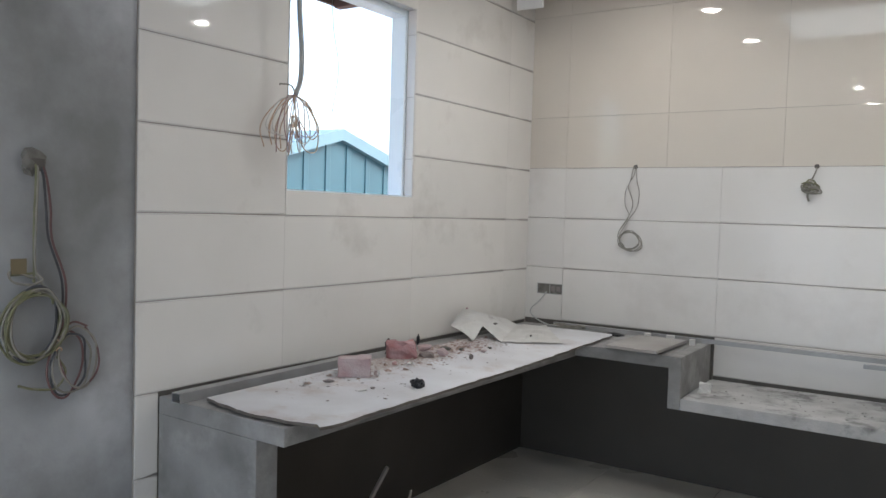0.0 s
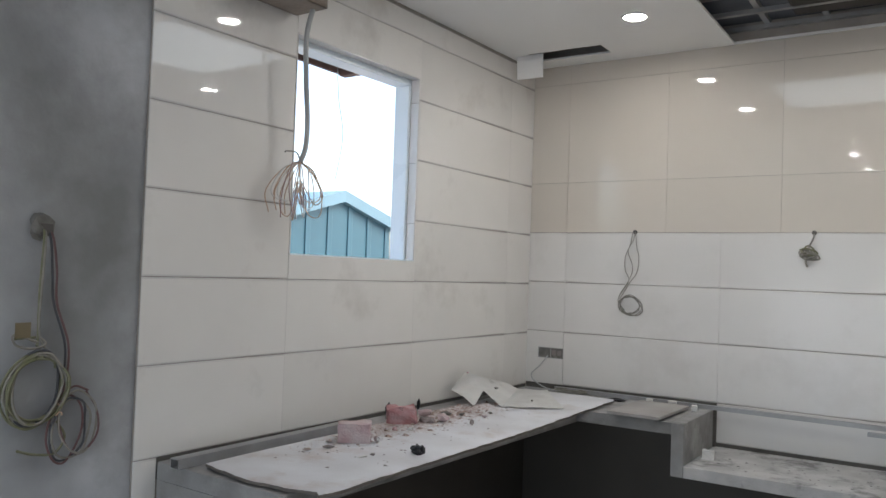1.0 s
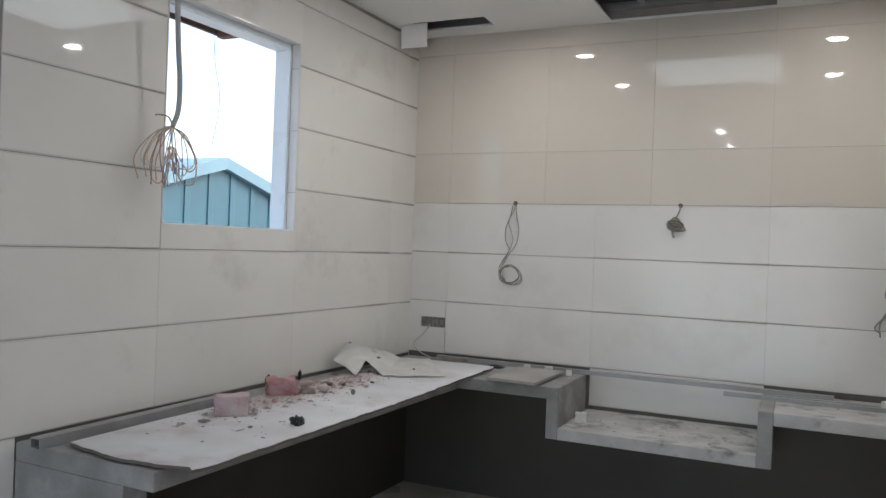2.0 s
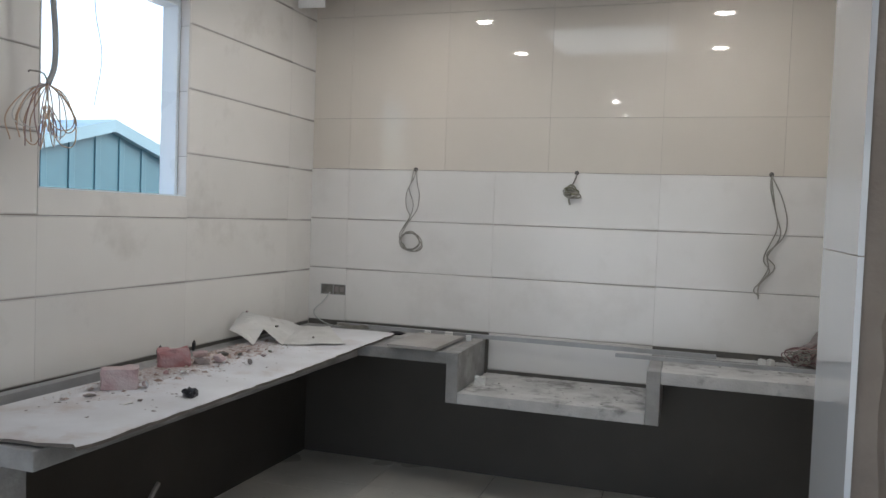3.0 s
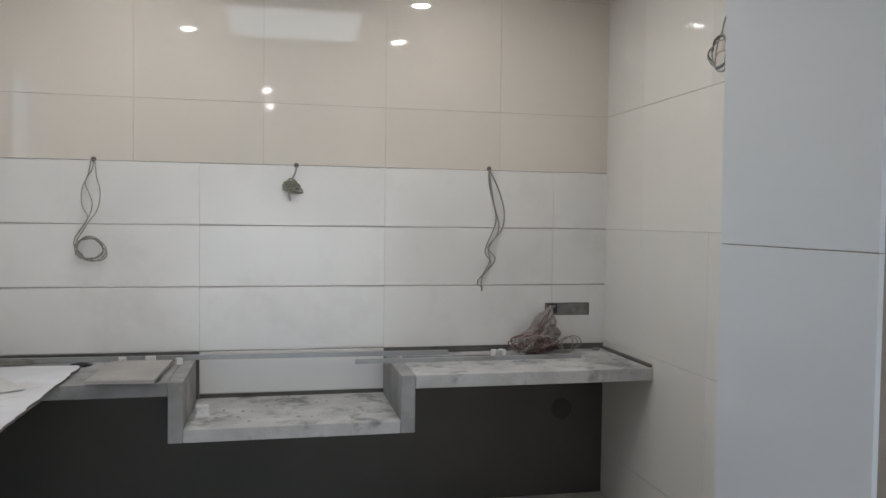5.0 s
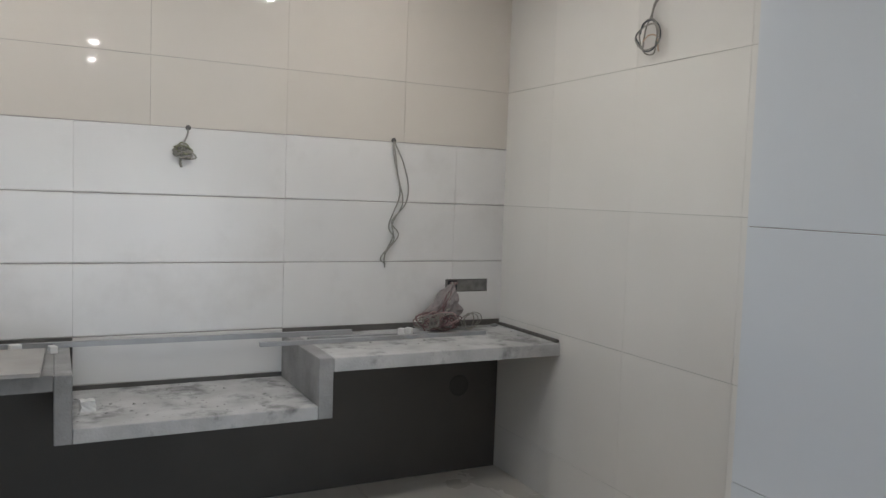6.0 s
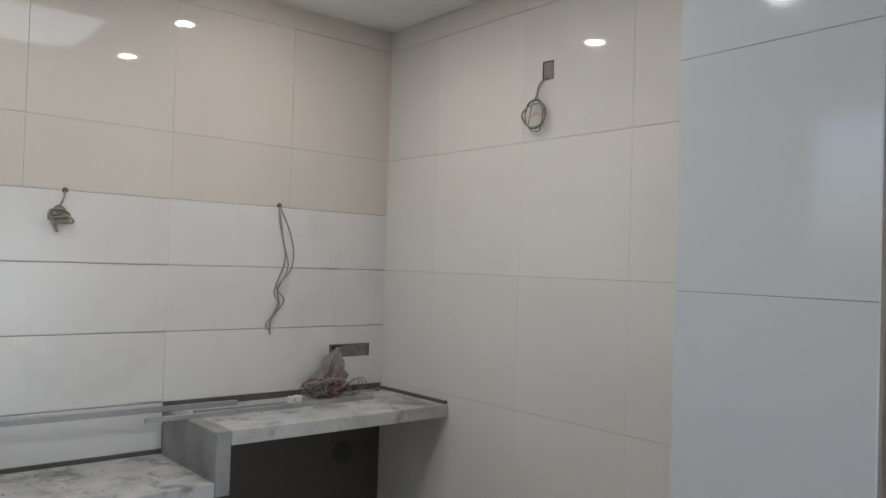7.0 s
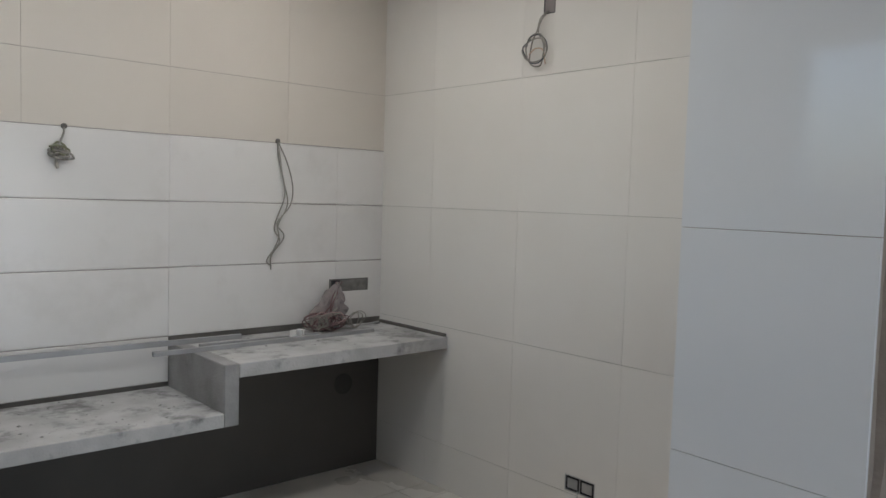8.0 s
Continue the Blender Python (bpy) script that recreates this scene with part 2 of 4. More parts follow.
def tile(parent, wall, place, origin, u0, v0, u1, v1, material, bevel=0.003, thick=0.010, gap=0.0014, holes=(), name="tile", gap_u=0.0004, lip=0.0006):
    """One tile of a wall or floor: place(u, n, v) turns along, outward and up into the parent's own axes; its face is at n = 0."""
    u0, v0, u1, v1 = u0 + gap_u, v0 + gap, u1 - gap_u, v1 - gap
    rects = [(0.0, 0.0, u1 - u0, v1 - v0)]
    for a, b, c, d in holes:
        a, b, c, d = a - u0, b - v0, c - u0, d - v0
        cut = []
        for p, q, r, s in rects:
            if a >= r or c <= p or b >= s or d <= q:
                cut.append((p, q, r, s))
                continue
            x0, x1 = max(a, p), min(c, r)
            cut += [w for w in ((p, q, x0, s), (x1, q, r, s), (x0, q, x1, max(b, q)), (x0, min(d, s), x1, s)) if w[2] - w[0] > 0.004 and w[3] - w[1] > 0.004]
        rects = cut
    key = (wall, material.name, tuple(round(x, 4) for r in rects for x in r))
    if key not in TILE_MESHES:
        bm = bmesh.new()
        for p, q, r, s in rects:
            e = bevel if len(rects) == 1 else 0.0008
            loops = []
            steps = [(-0.6 * e * (1 - math.sin(a * math.pi / 10)), e * (1 - math.cos(a * math.pi / 10))) for a in range(6)] if e > 0.005 else [(-0.6 * e, 0), (0, e)]
            for n, k in [(-thick, 0)] + steps:
                loops.append([bm.verts.new(place(*c)) for c in ((p + 0.12 * k, n, q + k), (r - 0.12 * k, n, q + k), (r - 0.12 * k, n, s - k), (p + 0.12 * k, n, s - k))])
            for a, b in zip(loops, loops[1:]):
                for k in range(4):
                    bm.faces.new((a[k], a[(k + 1) % 4], b[(k + 1) % 4], b[k]))
            for ring in range(1, len(loops) - 1):
                for f in {f for v in loops[ring] for f in v.link_faces if all(w in loops[ring] or w in loops[ring + 1] for w in f.verts)}:
                    f.smooth = e > 0.005
                    f.material_index = 1 if e > 0.005 else 0
            bm.faces.new(loops[-1])
            bm.faces.new(loops[0][::-1])
        bmesh.ops.recalc_face_normals(bm, faces=bm.faces[:])
        me = bpy.data.meshes.new(name)
        bm.to_mesh(me)
        bm.free()
        me.materials.append(material)
        me.materials.append(GLAZE)
        TILE_MESHES[key] = me
    ob = new(name, TILE_MESHES[key])
    ob.parent = parent
    ob.location = Vector(origin) + Vector(place(u0, 0, v0))
    if lip:
        ob.rotation_euler = [LIPPAGE.uniform(-lip, lip) for _ in range(3)]
    return ob


# ---- the plan ----
LEFT, BACK, RIGHT, CEIL = -2.242, 5.0, 1.0, 2.745
WEST = pose(LEFT, BACK, 0, 0, 0, -1.7)      # local x out of the wall, local y towards the back wall
SLAB_TOP, SLAB_LOW = 0.785, 0.725
ROWS_Z = [0.815, 1.13, 1.43, 1.73, 2.03, 2.33, 2.63, CEIL]
WIN_S0, WIN_S1, WIN_Z0, WIN_Z1 = 1.187, 2.027, 1.512, 2.422

# west wall: tiled stretch with the window, then raw plaster towards the camera
F = -0.005
wall_west = tagged(mesh_object("wall_west", boxes(((F, -WIN_S0, 0), (-0.142, 0.2, CEIL + 0.5)), ((F, -2.69, 0), (-0.142, -WIN_S1, CEIL + 0.5)),
                                ((F, -WIN_S1, 0), (-0.142, -WIN_S0, WIN_Z0)), ((F, -WIN_S1, WIN_Z1), (-0.142, -WIN_S0, CEIL + 0.5))), GROUT),
                   "kitchen wall clad in long cream tiles round a window", "wall", kind="structure")
wall_west.matrix_world = WEST
bm = boxes(((-0.014, -7.0, 0), (-0.142, -2.691, CEIL + 0.5)))
wall_plaster = tagged(mesh_object("wall_west_plaster", bm, PLASTER), "bare grey cement plaster wall with trowel marks", "wall", kind="structure")
wall_plaster.matrix_world = WEST
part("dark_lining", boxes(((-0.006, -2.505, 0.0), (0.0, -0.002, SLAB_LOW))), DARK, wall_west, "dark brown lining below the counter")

# north wall
wall_north = tagged(mesh_object("wall_north", boxes(((-2.6, BACK - F, 0), (1.3, BACK + 0.22, CEIL + 0.5))), GROUT),
                    "kitchen back wall, cream tiles below polished beige tiles", "wall", kind="structure")
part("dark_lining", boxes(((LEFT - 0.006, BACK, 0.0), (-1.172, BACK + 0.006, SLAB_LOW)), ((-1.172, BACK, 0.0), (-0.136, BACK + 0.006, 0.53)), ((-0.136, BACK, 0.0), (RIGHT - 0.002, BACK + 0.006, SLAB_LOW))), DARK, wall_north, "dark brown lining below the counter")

# bare mortar strips; their colour includes the shadow of the overhanging tiles
part("mortar_strip", boxes(((-0.0045, -2.60, SLAB_LOW), (-0.002, -0.003, 0.798))), SHADED_MORTAR, wall_west, "bare mortar below the tiles, darkened for the gap's shadow")
part("mortar_strip", boxes(((LEFT + 0.003, BACK + 0.002, SLAB_LOW), (-1.102, BACK + 0.0045, 0.814)), ((-0.198, BACK + 0.002, SLAB_LOW), (RIGHT - 0.003, BACK + 0.0045, 0.814)),
                           ((-1.1, BACK + 0.002, 0.53), (-0.2, BACK + 0.0045, 0.604))), SHADED_MORTAR, wall_north, "bare mortar below the tiles, darkened for the gap's shadow")

# east wall and the pier
wall_east = tagged(mesh_object("wall_east", boxes(((RIGHT - F, 2.6, 0), (1.22, BACK + 0.2, CEIL + 0.5))), GROUT),
                   "kitchen side wall clad in large cream tiles", "wall", kind="structure")
PIER_M = pose(0.250, 2.683, 0, 0, 0, -2.44)   # local x away from the room's middle, local y along the face
pier = tagged(mesh_object("wall_pier", boxes(((-F, -0.492, 0), (2.9, -0.003, CEIL + 0.4))), ROUGH),
              "pier of raw brown plaster with pale tiles on one face", "wall", kind="structure")
pier.matrix_world = PIER_M

# the room behind the camera
# doorway stays out of view, opened extra wide to brighten the near walls
wall_south = tagged(mesh_object("wall_south", boxes(((-2.9, -1.9, 0), (-2.1, -1.7, CEIL + 0.4)), ((1.0, -1.9, 0), (3.3, -1.7, CEIL + 0.4)), ((-2.1, -1.9, 2.08), (1.0, -1.7, CEIL + 0.4))), PLASTER), "unseen plain raw plaster wall, its doorway widened to let in more daylight", "wall", kind="structure")
wall_far = tagged(mesh_object("wall_east_far", boxes(((3.0, -1.8, 0), (3.2, 2.9, CEIL + 0.4))), PLASTER), "plain raw plaster side wall", "wall", kind="structure")

# floor
floor = tagged(mesh_object("floor", boxes(((-2.8, -1.9, -0.15), (3.3, 5.2, -0.004))), SHADED_MORTAR), "floor of large beige tiles under building dust", "floor", kind="structure")

# ceiling with a long service opening and a cut hatch
HX0, HX1, HY0, HY1 = -1.05, -0.20, 4.07, 4.985
PY0, PY1 = 3.20, 4.04
KX0, KX1, KY0, KY1 = -2.146, -1.69, 4.68, 4.85
bm = boxes(((-2.8, -1.9, CEIL), (3.3, PY0, CEIL + 0.012)), ((-2.8, PY0, CEIL), (HX0, HY0, CEIL + 0.012)), ((HX1, PY0, CEIL), (3.3, HY0, CEIL + 0.012)), ((HX0, PY1, CEIL), (HX1, HY0, CEIL + 0.012)), ((HX1, HY0, CEIL), (3.3, 5.1, CEIL + 0.012)), ((HX0, HY1, CEIL), (HX1, 5.1, CEIL + 0.012)),
           ((-2.8, HY0, CEIL), (HX0, KY0, CEIL + 0.012)), ((-2.8, KY1, CEIL), (HX0, 5.1, CEIL + 0.012)),
           ((-2.8, KY0, CEIL), (KX0, KY1, CEIL + 0.012)), ((KX1, KY0, CEIL), (HX0, KY1, CEIL + 0.012)))
box(bm, (HX0, HY0 - 0.012, CEIL + 0.012), (HX1, HY0, 3.12))
ceiling = tagged(mesh_object("ceiling", bm, WHITE), "white plasterboard ceiling with a service opening and a cut hatch", "ceiling", kind="structure")
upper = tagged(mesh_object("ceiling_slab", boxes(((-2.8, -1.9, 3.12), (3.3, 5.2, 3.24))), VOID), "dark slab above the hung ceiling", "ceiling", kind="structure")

# ---- window ----
window = thing("window_1", WEST, "deep window opening with a white frame and tiled reveal", "window", kind="structure")
for z0, z1 in zip((WIN_Z0, 1.699, 1.999, 2.299), (1.697, 1.997, 2.297, WIN_Z1)):
    part("reveal_tile", boxes(((-0.05, -WIN_S0 - 0.006, z0), (-0.001, -WIN_S0, z1)), bevel=0.0015), LOWER, window)
for a, b in (((-0.05, -WIN_S1, WIN_Z0), (-0.001, -WIN_S1 + 0.006, WIN_Z1)),
             ((-0.05, -WIN_S1 + 0.006, WIN_Z1 - 0.006), (-0.001, -WIN_S0 - 0.006, WIN_Z1))):
    part("reveal_tile", boxes((a, b)), LOWER, window)
part("window_sill", boxes(((-0.05, -WIN_S1 + 0.006, WIN_Z0), (0.001, -WIN_S0 - 0.006, WIN_Z0 + 0.006)), bevel=0.001), FRAME, window, "white sill")
for a, b in (((-0.14, -WIN_S0 - 0.022, WIN_Z0 + 0.006), (-0.052, -WIN_S0 - 0.001, WIN_Z1 - 0.001)), ((-0.14, -WIN_S1 + 0.001, WIN_Z0 + 0.006), (-0.052, -WIN_S1 + 0.022, WIN_Z1 - 0.001)),
             ((-0.14, -WIN_S1 + 0.023, WIN_Z1 - 0.036), (-0.052, -WIN_S0 - 0.023, WIN_Z1 - 0.001)), ((-0.14, -WIN_S1 + 0.023, WIN_Z0 + 0.001), (-0.052, -WIN_S0 - 0.023, WIN_Z0 + 0.006))):
    part("window_frame", boxes((a, b), bevel=0.004), FRAME, window, "white frame member")
wire(window, [(-0.30, -1.47, 2.50), (-0.30, -1.45, 2.30), (-0.30, -1.41, 2.12), (-0.30, -1.45, 1.90)], 0.0016, WIRE_GREY, "loose_thread")

# ---- outside ----
ground = tagged(mesh_object("ground", boxes(((-400, -400, -0.5), (400, 400, -0.3))), GROUND), "grey gravel yard outside", "ground", kind="structure")
shed = thing("metal_shed", pose(-12, 14.5, -0.3), "teal sheet-metal shed with a pale blue gable flashing", "shed")
bm = bmesh.new()
prof = [(-1.94, 0), (1.94, 0), (1.94, 2.97), (0, 3.50), (-1.94, 2.97)]
va, vb = [bm.verts.new((0, y, z)) for y, z in prof], [bm.verts.new((-4, y, z)) for y, z in prof]
bm.faces.new(va)
bm.faces.new(vb[::-1])
for k in range(5):
    bm.faces.new((va[k], va[(k + 1) % 5], vb[(k + 1) % 5], vb[k]))
part("wall", bm, TEAL, shed)
for k in range(6):
    y = -1.80 + 0.72 * k
    part("rib", boxes(((0.0, y - 0.08, 0.0), (0.03, y + 0.08, 3.42 - abs(y) * 0.273)), bevel=0.012), TEAL, shed)
for sgn in (-1, 1):
    bm = bmesh.new()
    q = [(sgn * 2.1, 2.76), (0, 3.34), (0, 3.60), (sgn * 2.1, 3.03)]
    a, b = [bm.verts.new((0.16, y, z)) for y, z in q], [bm.verts.new((-4.1, y, z)) for y, z in q]
    bm.faces.new(a)
    bm.faces.new(b)
    for k in range(4):
        bm.faces.new((a[k], a[(k + 1) % 4], b[(k + 1) % 4], b[k]))
    part("roof", bm, FASCIA, shed, "pale blue flashing and roof sheet")
canopy = thing("roof_canopy", pose(-3.4, 4.6, 2.74), "brown timber roof overhang above the window", "canopy")
part("soffit", boxes(((-0.02, -3.6, 0.06), (0.34, 0.0, 0.09))), TIMBER, canopy)
part("fascia_board", boxes(((-0.05, -3.6, 0.0), (-0.02, 0.02, 0.14)), bevel=0.004), TIMBER, canopy)
for k in range(6):
    part("rafter", boxes(((-0.015, -0.1 - 0.62 * k, -0.02), (1.0, -0.04 - 0.62 * k, 0.058)), bevel=0.004), TIMBER, canopy)

# ---- concrete counter ----
counter = thing("concrete_counter", pose(0, 0, 0), "L-shaped raw concrete counter with a sunken sink bay", "counter")
FRONT = 4.425
W = WEST


def west_box(a, b, bevel=0.004):
    bm = boxes((a, b), bevel=bevel)
    bmesh.ops.transform(bm, matrix=W, verts=bm.verts[:])
    return bm


part("slab", west_box((0.001, -2.60, SLAB_LOW), (0.610, -0.57, SLAB_TOP)), CONCRETE, counter)
part("slab", boxes(((LEFT + 0.002, 4.432, SLAB_LOW), (-1.172, BACK - 0.001, SLAB_TOP)), bevel=0.004), CONCRETE, counter)
part("drop_wall", boxes(((-1.172, FRONT, 0.53), (-1.112, BACK - 0.001, SLAB_TOP)), bevel=0.004), CONCRETE, counter)
part("sink_bay_floor", boxes(((-1.111, FRONT, 0.53), (-0.2, BACK - 0.001, 0.587)), bevel=0.004), DUSTED, counter, "sunken bay floor under white dust")
part("drop_wall", boxes(((-0.199, FRONT, 0.53), (-0.136, BACK - 0.001, SLAB_TOP)), bevel=0.004), CONCRETE, counter)
part("slab", boxes(((-0.135, FRONT, SLAB_LOW), (RIGHT - 0.002, BACK - 0.001, SLAB_TOP)), bevel=0.004), DUSTED, counter, "slab under pale dust")
part("end_panel", west_box((0.002, -2.599, 0.0), (0.49, -2.51, SLAB_LOW - 0.0005), 0.001), CONCRETE, counter, "stained upright end panel")
part("mortar_bed", boxes(((RIGHT - 0.02, FRONT + 0.01, SLAB_TOP), (RIGHT - 0.001, BACK - 0.02, SLAB_TOP + 0.016)), bevel=0.004), SHADED_MORTAR, counter)

part("mortar_joint", boxes(((-1.1119, 4.972, 0.588), (-1.101, 4.998, 0.80)), bevel=0.002), SHADED_MORTAR, counter, "dark open joint beside the bay")

# the loose board on the counter
bm = bmesh.new()
rnd = random.Random(4)
top, low = [], []
edge = [(-2.13 + 0.021 * k, 2.452 - 0.05 * math.sin(0.115 * k) + rnd.uniform(-0.005, 0.005)) for k in range(25)] + [(-1.600, 2.418)] + [(-1.582 + rnd.uniform(-0.005, 0.005), 2.46 + 0.039 * k) for k in range(60)] + \
       [(-1.60, 4.79), (-1.80, 4.80), (-2.05, 4.78)] + [(-2.13, 4.55 - 0.26 * k) for k in range(8)]
for x, y in edge:
    z = 0.787 + 0.004 * math.sin(3 * y)
    top.append(bm.verts.new((x, y, z + 0.010)))
    low.append(bm.verts.new((x, y, z)))
bm.faces.new(top)
bm.faces.new(low[::-1])
for k in range(len(edge)):
    j = (k + 1) % len(edge)
    bm.faces.new((top[k], top[j], low[j], low[k]))
board = tagged(mesh_object("fibre_board", bm, BOARD), "dusty white board laid loose on the concrete counter", "board")
board.data.materials.append(EDGE)
for face in board.data.polygons:
    face.material_index = 0 if face.normal.z > 0.5 else 1

# ---- downlights ----
def downlight(x, y, r0=0.052):
    lamp = thing("downlight", pose(x, y, CEIL), "round recessed ceiling downlight, switched on", "lamp", "ceiling downlights")
    bm = bmesh.new()
    bmesh.ops.create_circle(bm, cap_ends=True, segments=28, radius=r0)
    bmesh.ops.translate(bm, verts=bm.verts[:], vec=(0, 0, -0.004))
    part("diffuser", bm, LIT, lamp, "glowing warm white diffuser")
    bm = bmesh.new()
    n = 28
    rings = []
    for r, z in ((r0 + 0.001, -0.003), (r0 + 0.004, -0.006), (r0 + 0.012, -0.006), (r0 + 0.016, 0.0)):
        rings.append([bm.verts.new((r * math.cos(2 * math.pi * k / n), r * math.sin(2 * math.pi * k / n), z)) for k in range(n)])
    for a, b in zip(rings, rings[1:]):
        for k in range(n):
            bm.faces.new((a[k], a[(k + 1) % n], b[(k + 1) % n], b[k]))
    part("rim", bm, WHITE, lamp, "white rim", smooth=True)
    return lamp


for x, y, r0 in ((-1.37, 4.325, 0.052), (-1.33, 3.37, 0.052), (0.10, 4.31, 0.052), (0.11, 3.35, 0.052), (-0.84, 0.90, 0.046), (-0.82, -0.2, 0.046)):
    downlight(x, y, r0)


# ---- on the board and the west counter ----
def profile_bar(name, length, w, h, wall, m, label, material=None):
    """A hollow rectangular bar along local x, open at both ends."""
    material = material or ALU
    bm = bmesh.new()
    loops = []
    for x, k in ((0, wall), (0, 0), (length, 0), (length, wall)):
        loops.append([bm.verts.new((x, y, z)) for y, z in ((-w / 2 + k, k), (w / 2 - k, k), (w / 2 - k, h - k), (-w / 2 + k, h - k))])
    loops = loops + [loops[0]]
    for a, b in zip(loops, loops[1:]):
        for k in range(4):
            bm.faces.new((a[k], a[(k + 1) % 4], b[(k + 1) % 4], b[k]))
    ob = tagged(mesh_object(name, bm, material), label, "profile", "loose bars on the counter")
    ob.matrix_world = m
    return ob


bar = profile_bar("metal_bar", 0.86, 0.042, 0.034, 0.003, pose(-2.192, 2.372, SLAB_TOP + 0.001, 0, 0, 90), "hollow square aluminium bar lying along the tiled wall")
bar_back = profile_bar("metal_bar", 2.15, 0.022, 0.022, 0.002, pose(-2.03, 4.968, SLAB_TOP + 0.001, 0, 0, -1.2), "long thin aluminium bar bridging the sunken bay")
bar_front = profile_bar("metal_bar", 1.13, 0.026, 0.018, 0.002, pose(-0.37, 4.735, SLAB_TOP + 0.001, 0, 0, 0.2), "flat grey bar jutting over the sunken bay")
bar_inner = profile_bar("metal_bar", 0.62, 0.02, 0.014, 0.002, pose(-0.13, 4.82, SLAB_TOP + 0.001, 0, 0, -1.0), "short grey bar on the dusty slab")


def brick(name, size, m, seed, material, label, chip=0.006):
    rnd = random.Random(seed)
    bm = boxes(((-size[0] / 2, -size[1] / 2, 0), (size[0] / 2, size[1] / 2, size[2])))
    bmesh.ops.subdivide_edges(bm, edges=bm.edges[:], cuts=3, use_grid_fill=True)
    for v in bm.verts:
        edge_hits = sum(abs(abs(v.co[i]) - size[i] / 2) < 1e-4 for i in (0, 1)) + (abs(v.co.z - size[2]) < 1e-4)
        pull = chip * (1.0 if edge_hits < 2 else 2.0)
        v.co += Vector((rnd.uniform(-pull, pull), rnd.uniform(-pull, pull), rnd.uniform(-pull, pull) if v.co.z > 0.005 else 0)) * 0.7
        if edge_hits >= 2:
            v.co.x *= 0.96
            v.co.y *= 0.96
    ob = tagged(mesh_object(name, bm, material), label, "brick")
    ob.matrix_world = m
    return ob


BT = 0.8012
brick("half_brick", (0.125, 0.085, 0.072), pose(-1.982, 3.04, BT, 0, 0, 36), 3, BRICK, "pale pink half brick standing on the dusty board", 0.003)
brick("broken_brick", (0.125, 0.085, 0.07), pose(-2.066, 3.46, BT, 0, 0, 40), 8, BRICK_RED, "broken red brick piece on the dusty board", 0.006)
for k, (x, y, sx, sy, sz, mm, lab) in enumerate(((-1.935, 3.60, 0.060, 0.045, 0.035, BRICK, "small pink brick corner on the board"),
                                                   (-1.985, 3.545, 0.085, 0.06, 0.03, RAG, "flat grey mortar with gap shade lump on the board"),
                                                   (-2.06, 3.64, 0.07, 0.06, 0.035, BRICK, "crumbled pink brick piece on the board"),
                                                   (-1.935, 3.343, 0.055, 0.03, 0.016, FOIL, "bent shiny metal offcut on the board"),
                                                   (-1.896, 3.07, 0.045, 0.022, 0.026, FOIL, "small bright metal scrap beside the brick"),
                                                   (-1.982, 3.30, 0.022, 0.02, 0.018, BRICK_RED, "dark red crumb of brick"),
                                                   (-1.975, 2.885, 0.05, 0.03, 0.010, RAG, "thin grey chip of mortar"),
                                                   (-1.792, 2.857, 0.045, 0.018, 0.006, PAPER, "thin white chip of tile"),
                                                   (-1.789, 2.91, 0.035, 0.022, 0.006, RAG, "thin grey chip of tile"),
                                                   (-1.80, 3.62, 0.022, 0.02, 0.028, RAG, "small upright grey crumb"),
                                                   (-2.24, 3.60, 0.035, 0.035, 0.06, BLACK, "dark wedge against the wall"),
                                                   (-2.20, 3.57, 0.06, 0.035, 0.04, BLACK, "dark lump against the wall"),
                                                   (-2.25, 3.86, 0.022, 0.018, 0.055, BLACK, "dark peg against the wall"))):
    ob = tagged(mesh_object("fragment", lump((sx, sy, sz), 20 + k, 1, 0.22), mm), lab, "debris", "debris on the board")
    ob.matrix_world = pose(x, y, BT if x > -2.13 else SLAB_TOP, 0, 0, 37 * k)

bm = bmesh.new()
bmesh.ops.create_icosphere(bm, subdivisions=3, radius=0.023)
for v in bm.verts:
    v.co *= 1 + 0.75 * noise.noise(v.co * 70) + 0.35 * noise.noise(v.co * 160)
    v.co.z = max(v.co.z * 0.85 + 0.013, 0.0)
crumple = tagged(mesh_object("plastic_crumple", bm, BLACK), "crumpled scrap of black plastic on the board", "debris")
crumple.matrix_world = pose(-1.672, 3.03, BT)

def grit(name, rng, count, spot, sizes, material, label, flat=0.4):
    """Small angular grains: spot() gives a place or None."""
    verts, faces = [], []
    for k in range(count):
        p = spot()
        if p is None:
            continue
        r, a = rng.choice(sizes), rng.uniform(0, 6.28)
        base = len(verts)
        for q in range(4):
            w = r * rng.uniform(0.6, 1.5)
            verts.append((p[0] + w * math.cos(a + q * 1.57), p[1] + w * math.sin(a + q * 1.57), p[2]))
        for q in range(4):
            w = r * rng.uniform(0.3, 0.7)
            verts.append((p[0] + w * math.cos(a + q * 1.57 + 0.3), p[1] + w * math.sin(a + q * 1.57 + 0.3), p[2] + r * flat * rng.uniform(0.5, 1.4)))
        faces.append((base + 4, base + 5, base + 6, base + 7))
        faces += [(base + q, base + (q + 1) % 4, base + 4 + (q + 1) % 4, base + 4 + q) for q in range(4)]
    me = bpy.data.meshes.new(name)
    me.from_pydata(verts, [], faces)
    me.materials.append(material)
    return tagged(new(name, me), label, "rubble", kind="stuff")


rng_a = random.Random(5)


def near_bricks():
    x, y = rng_a.gauss(-2.05, 0.075), rng_a.gauss(3.68, 0.30)
    return (x, y, BT) if -2.125 < x < -1.66 and 2.7 < y < 4.25 else None


def all_over():
    return (rng_a.uniform(-2.1, -1.65), rng_a.uniform(2.6, 4.3), BT)


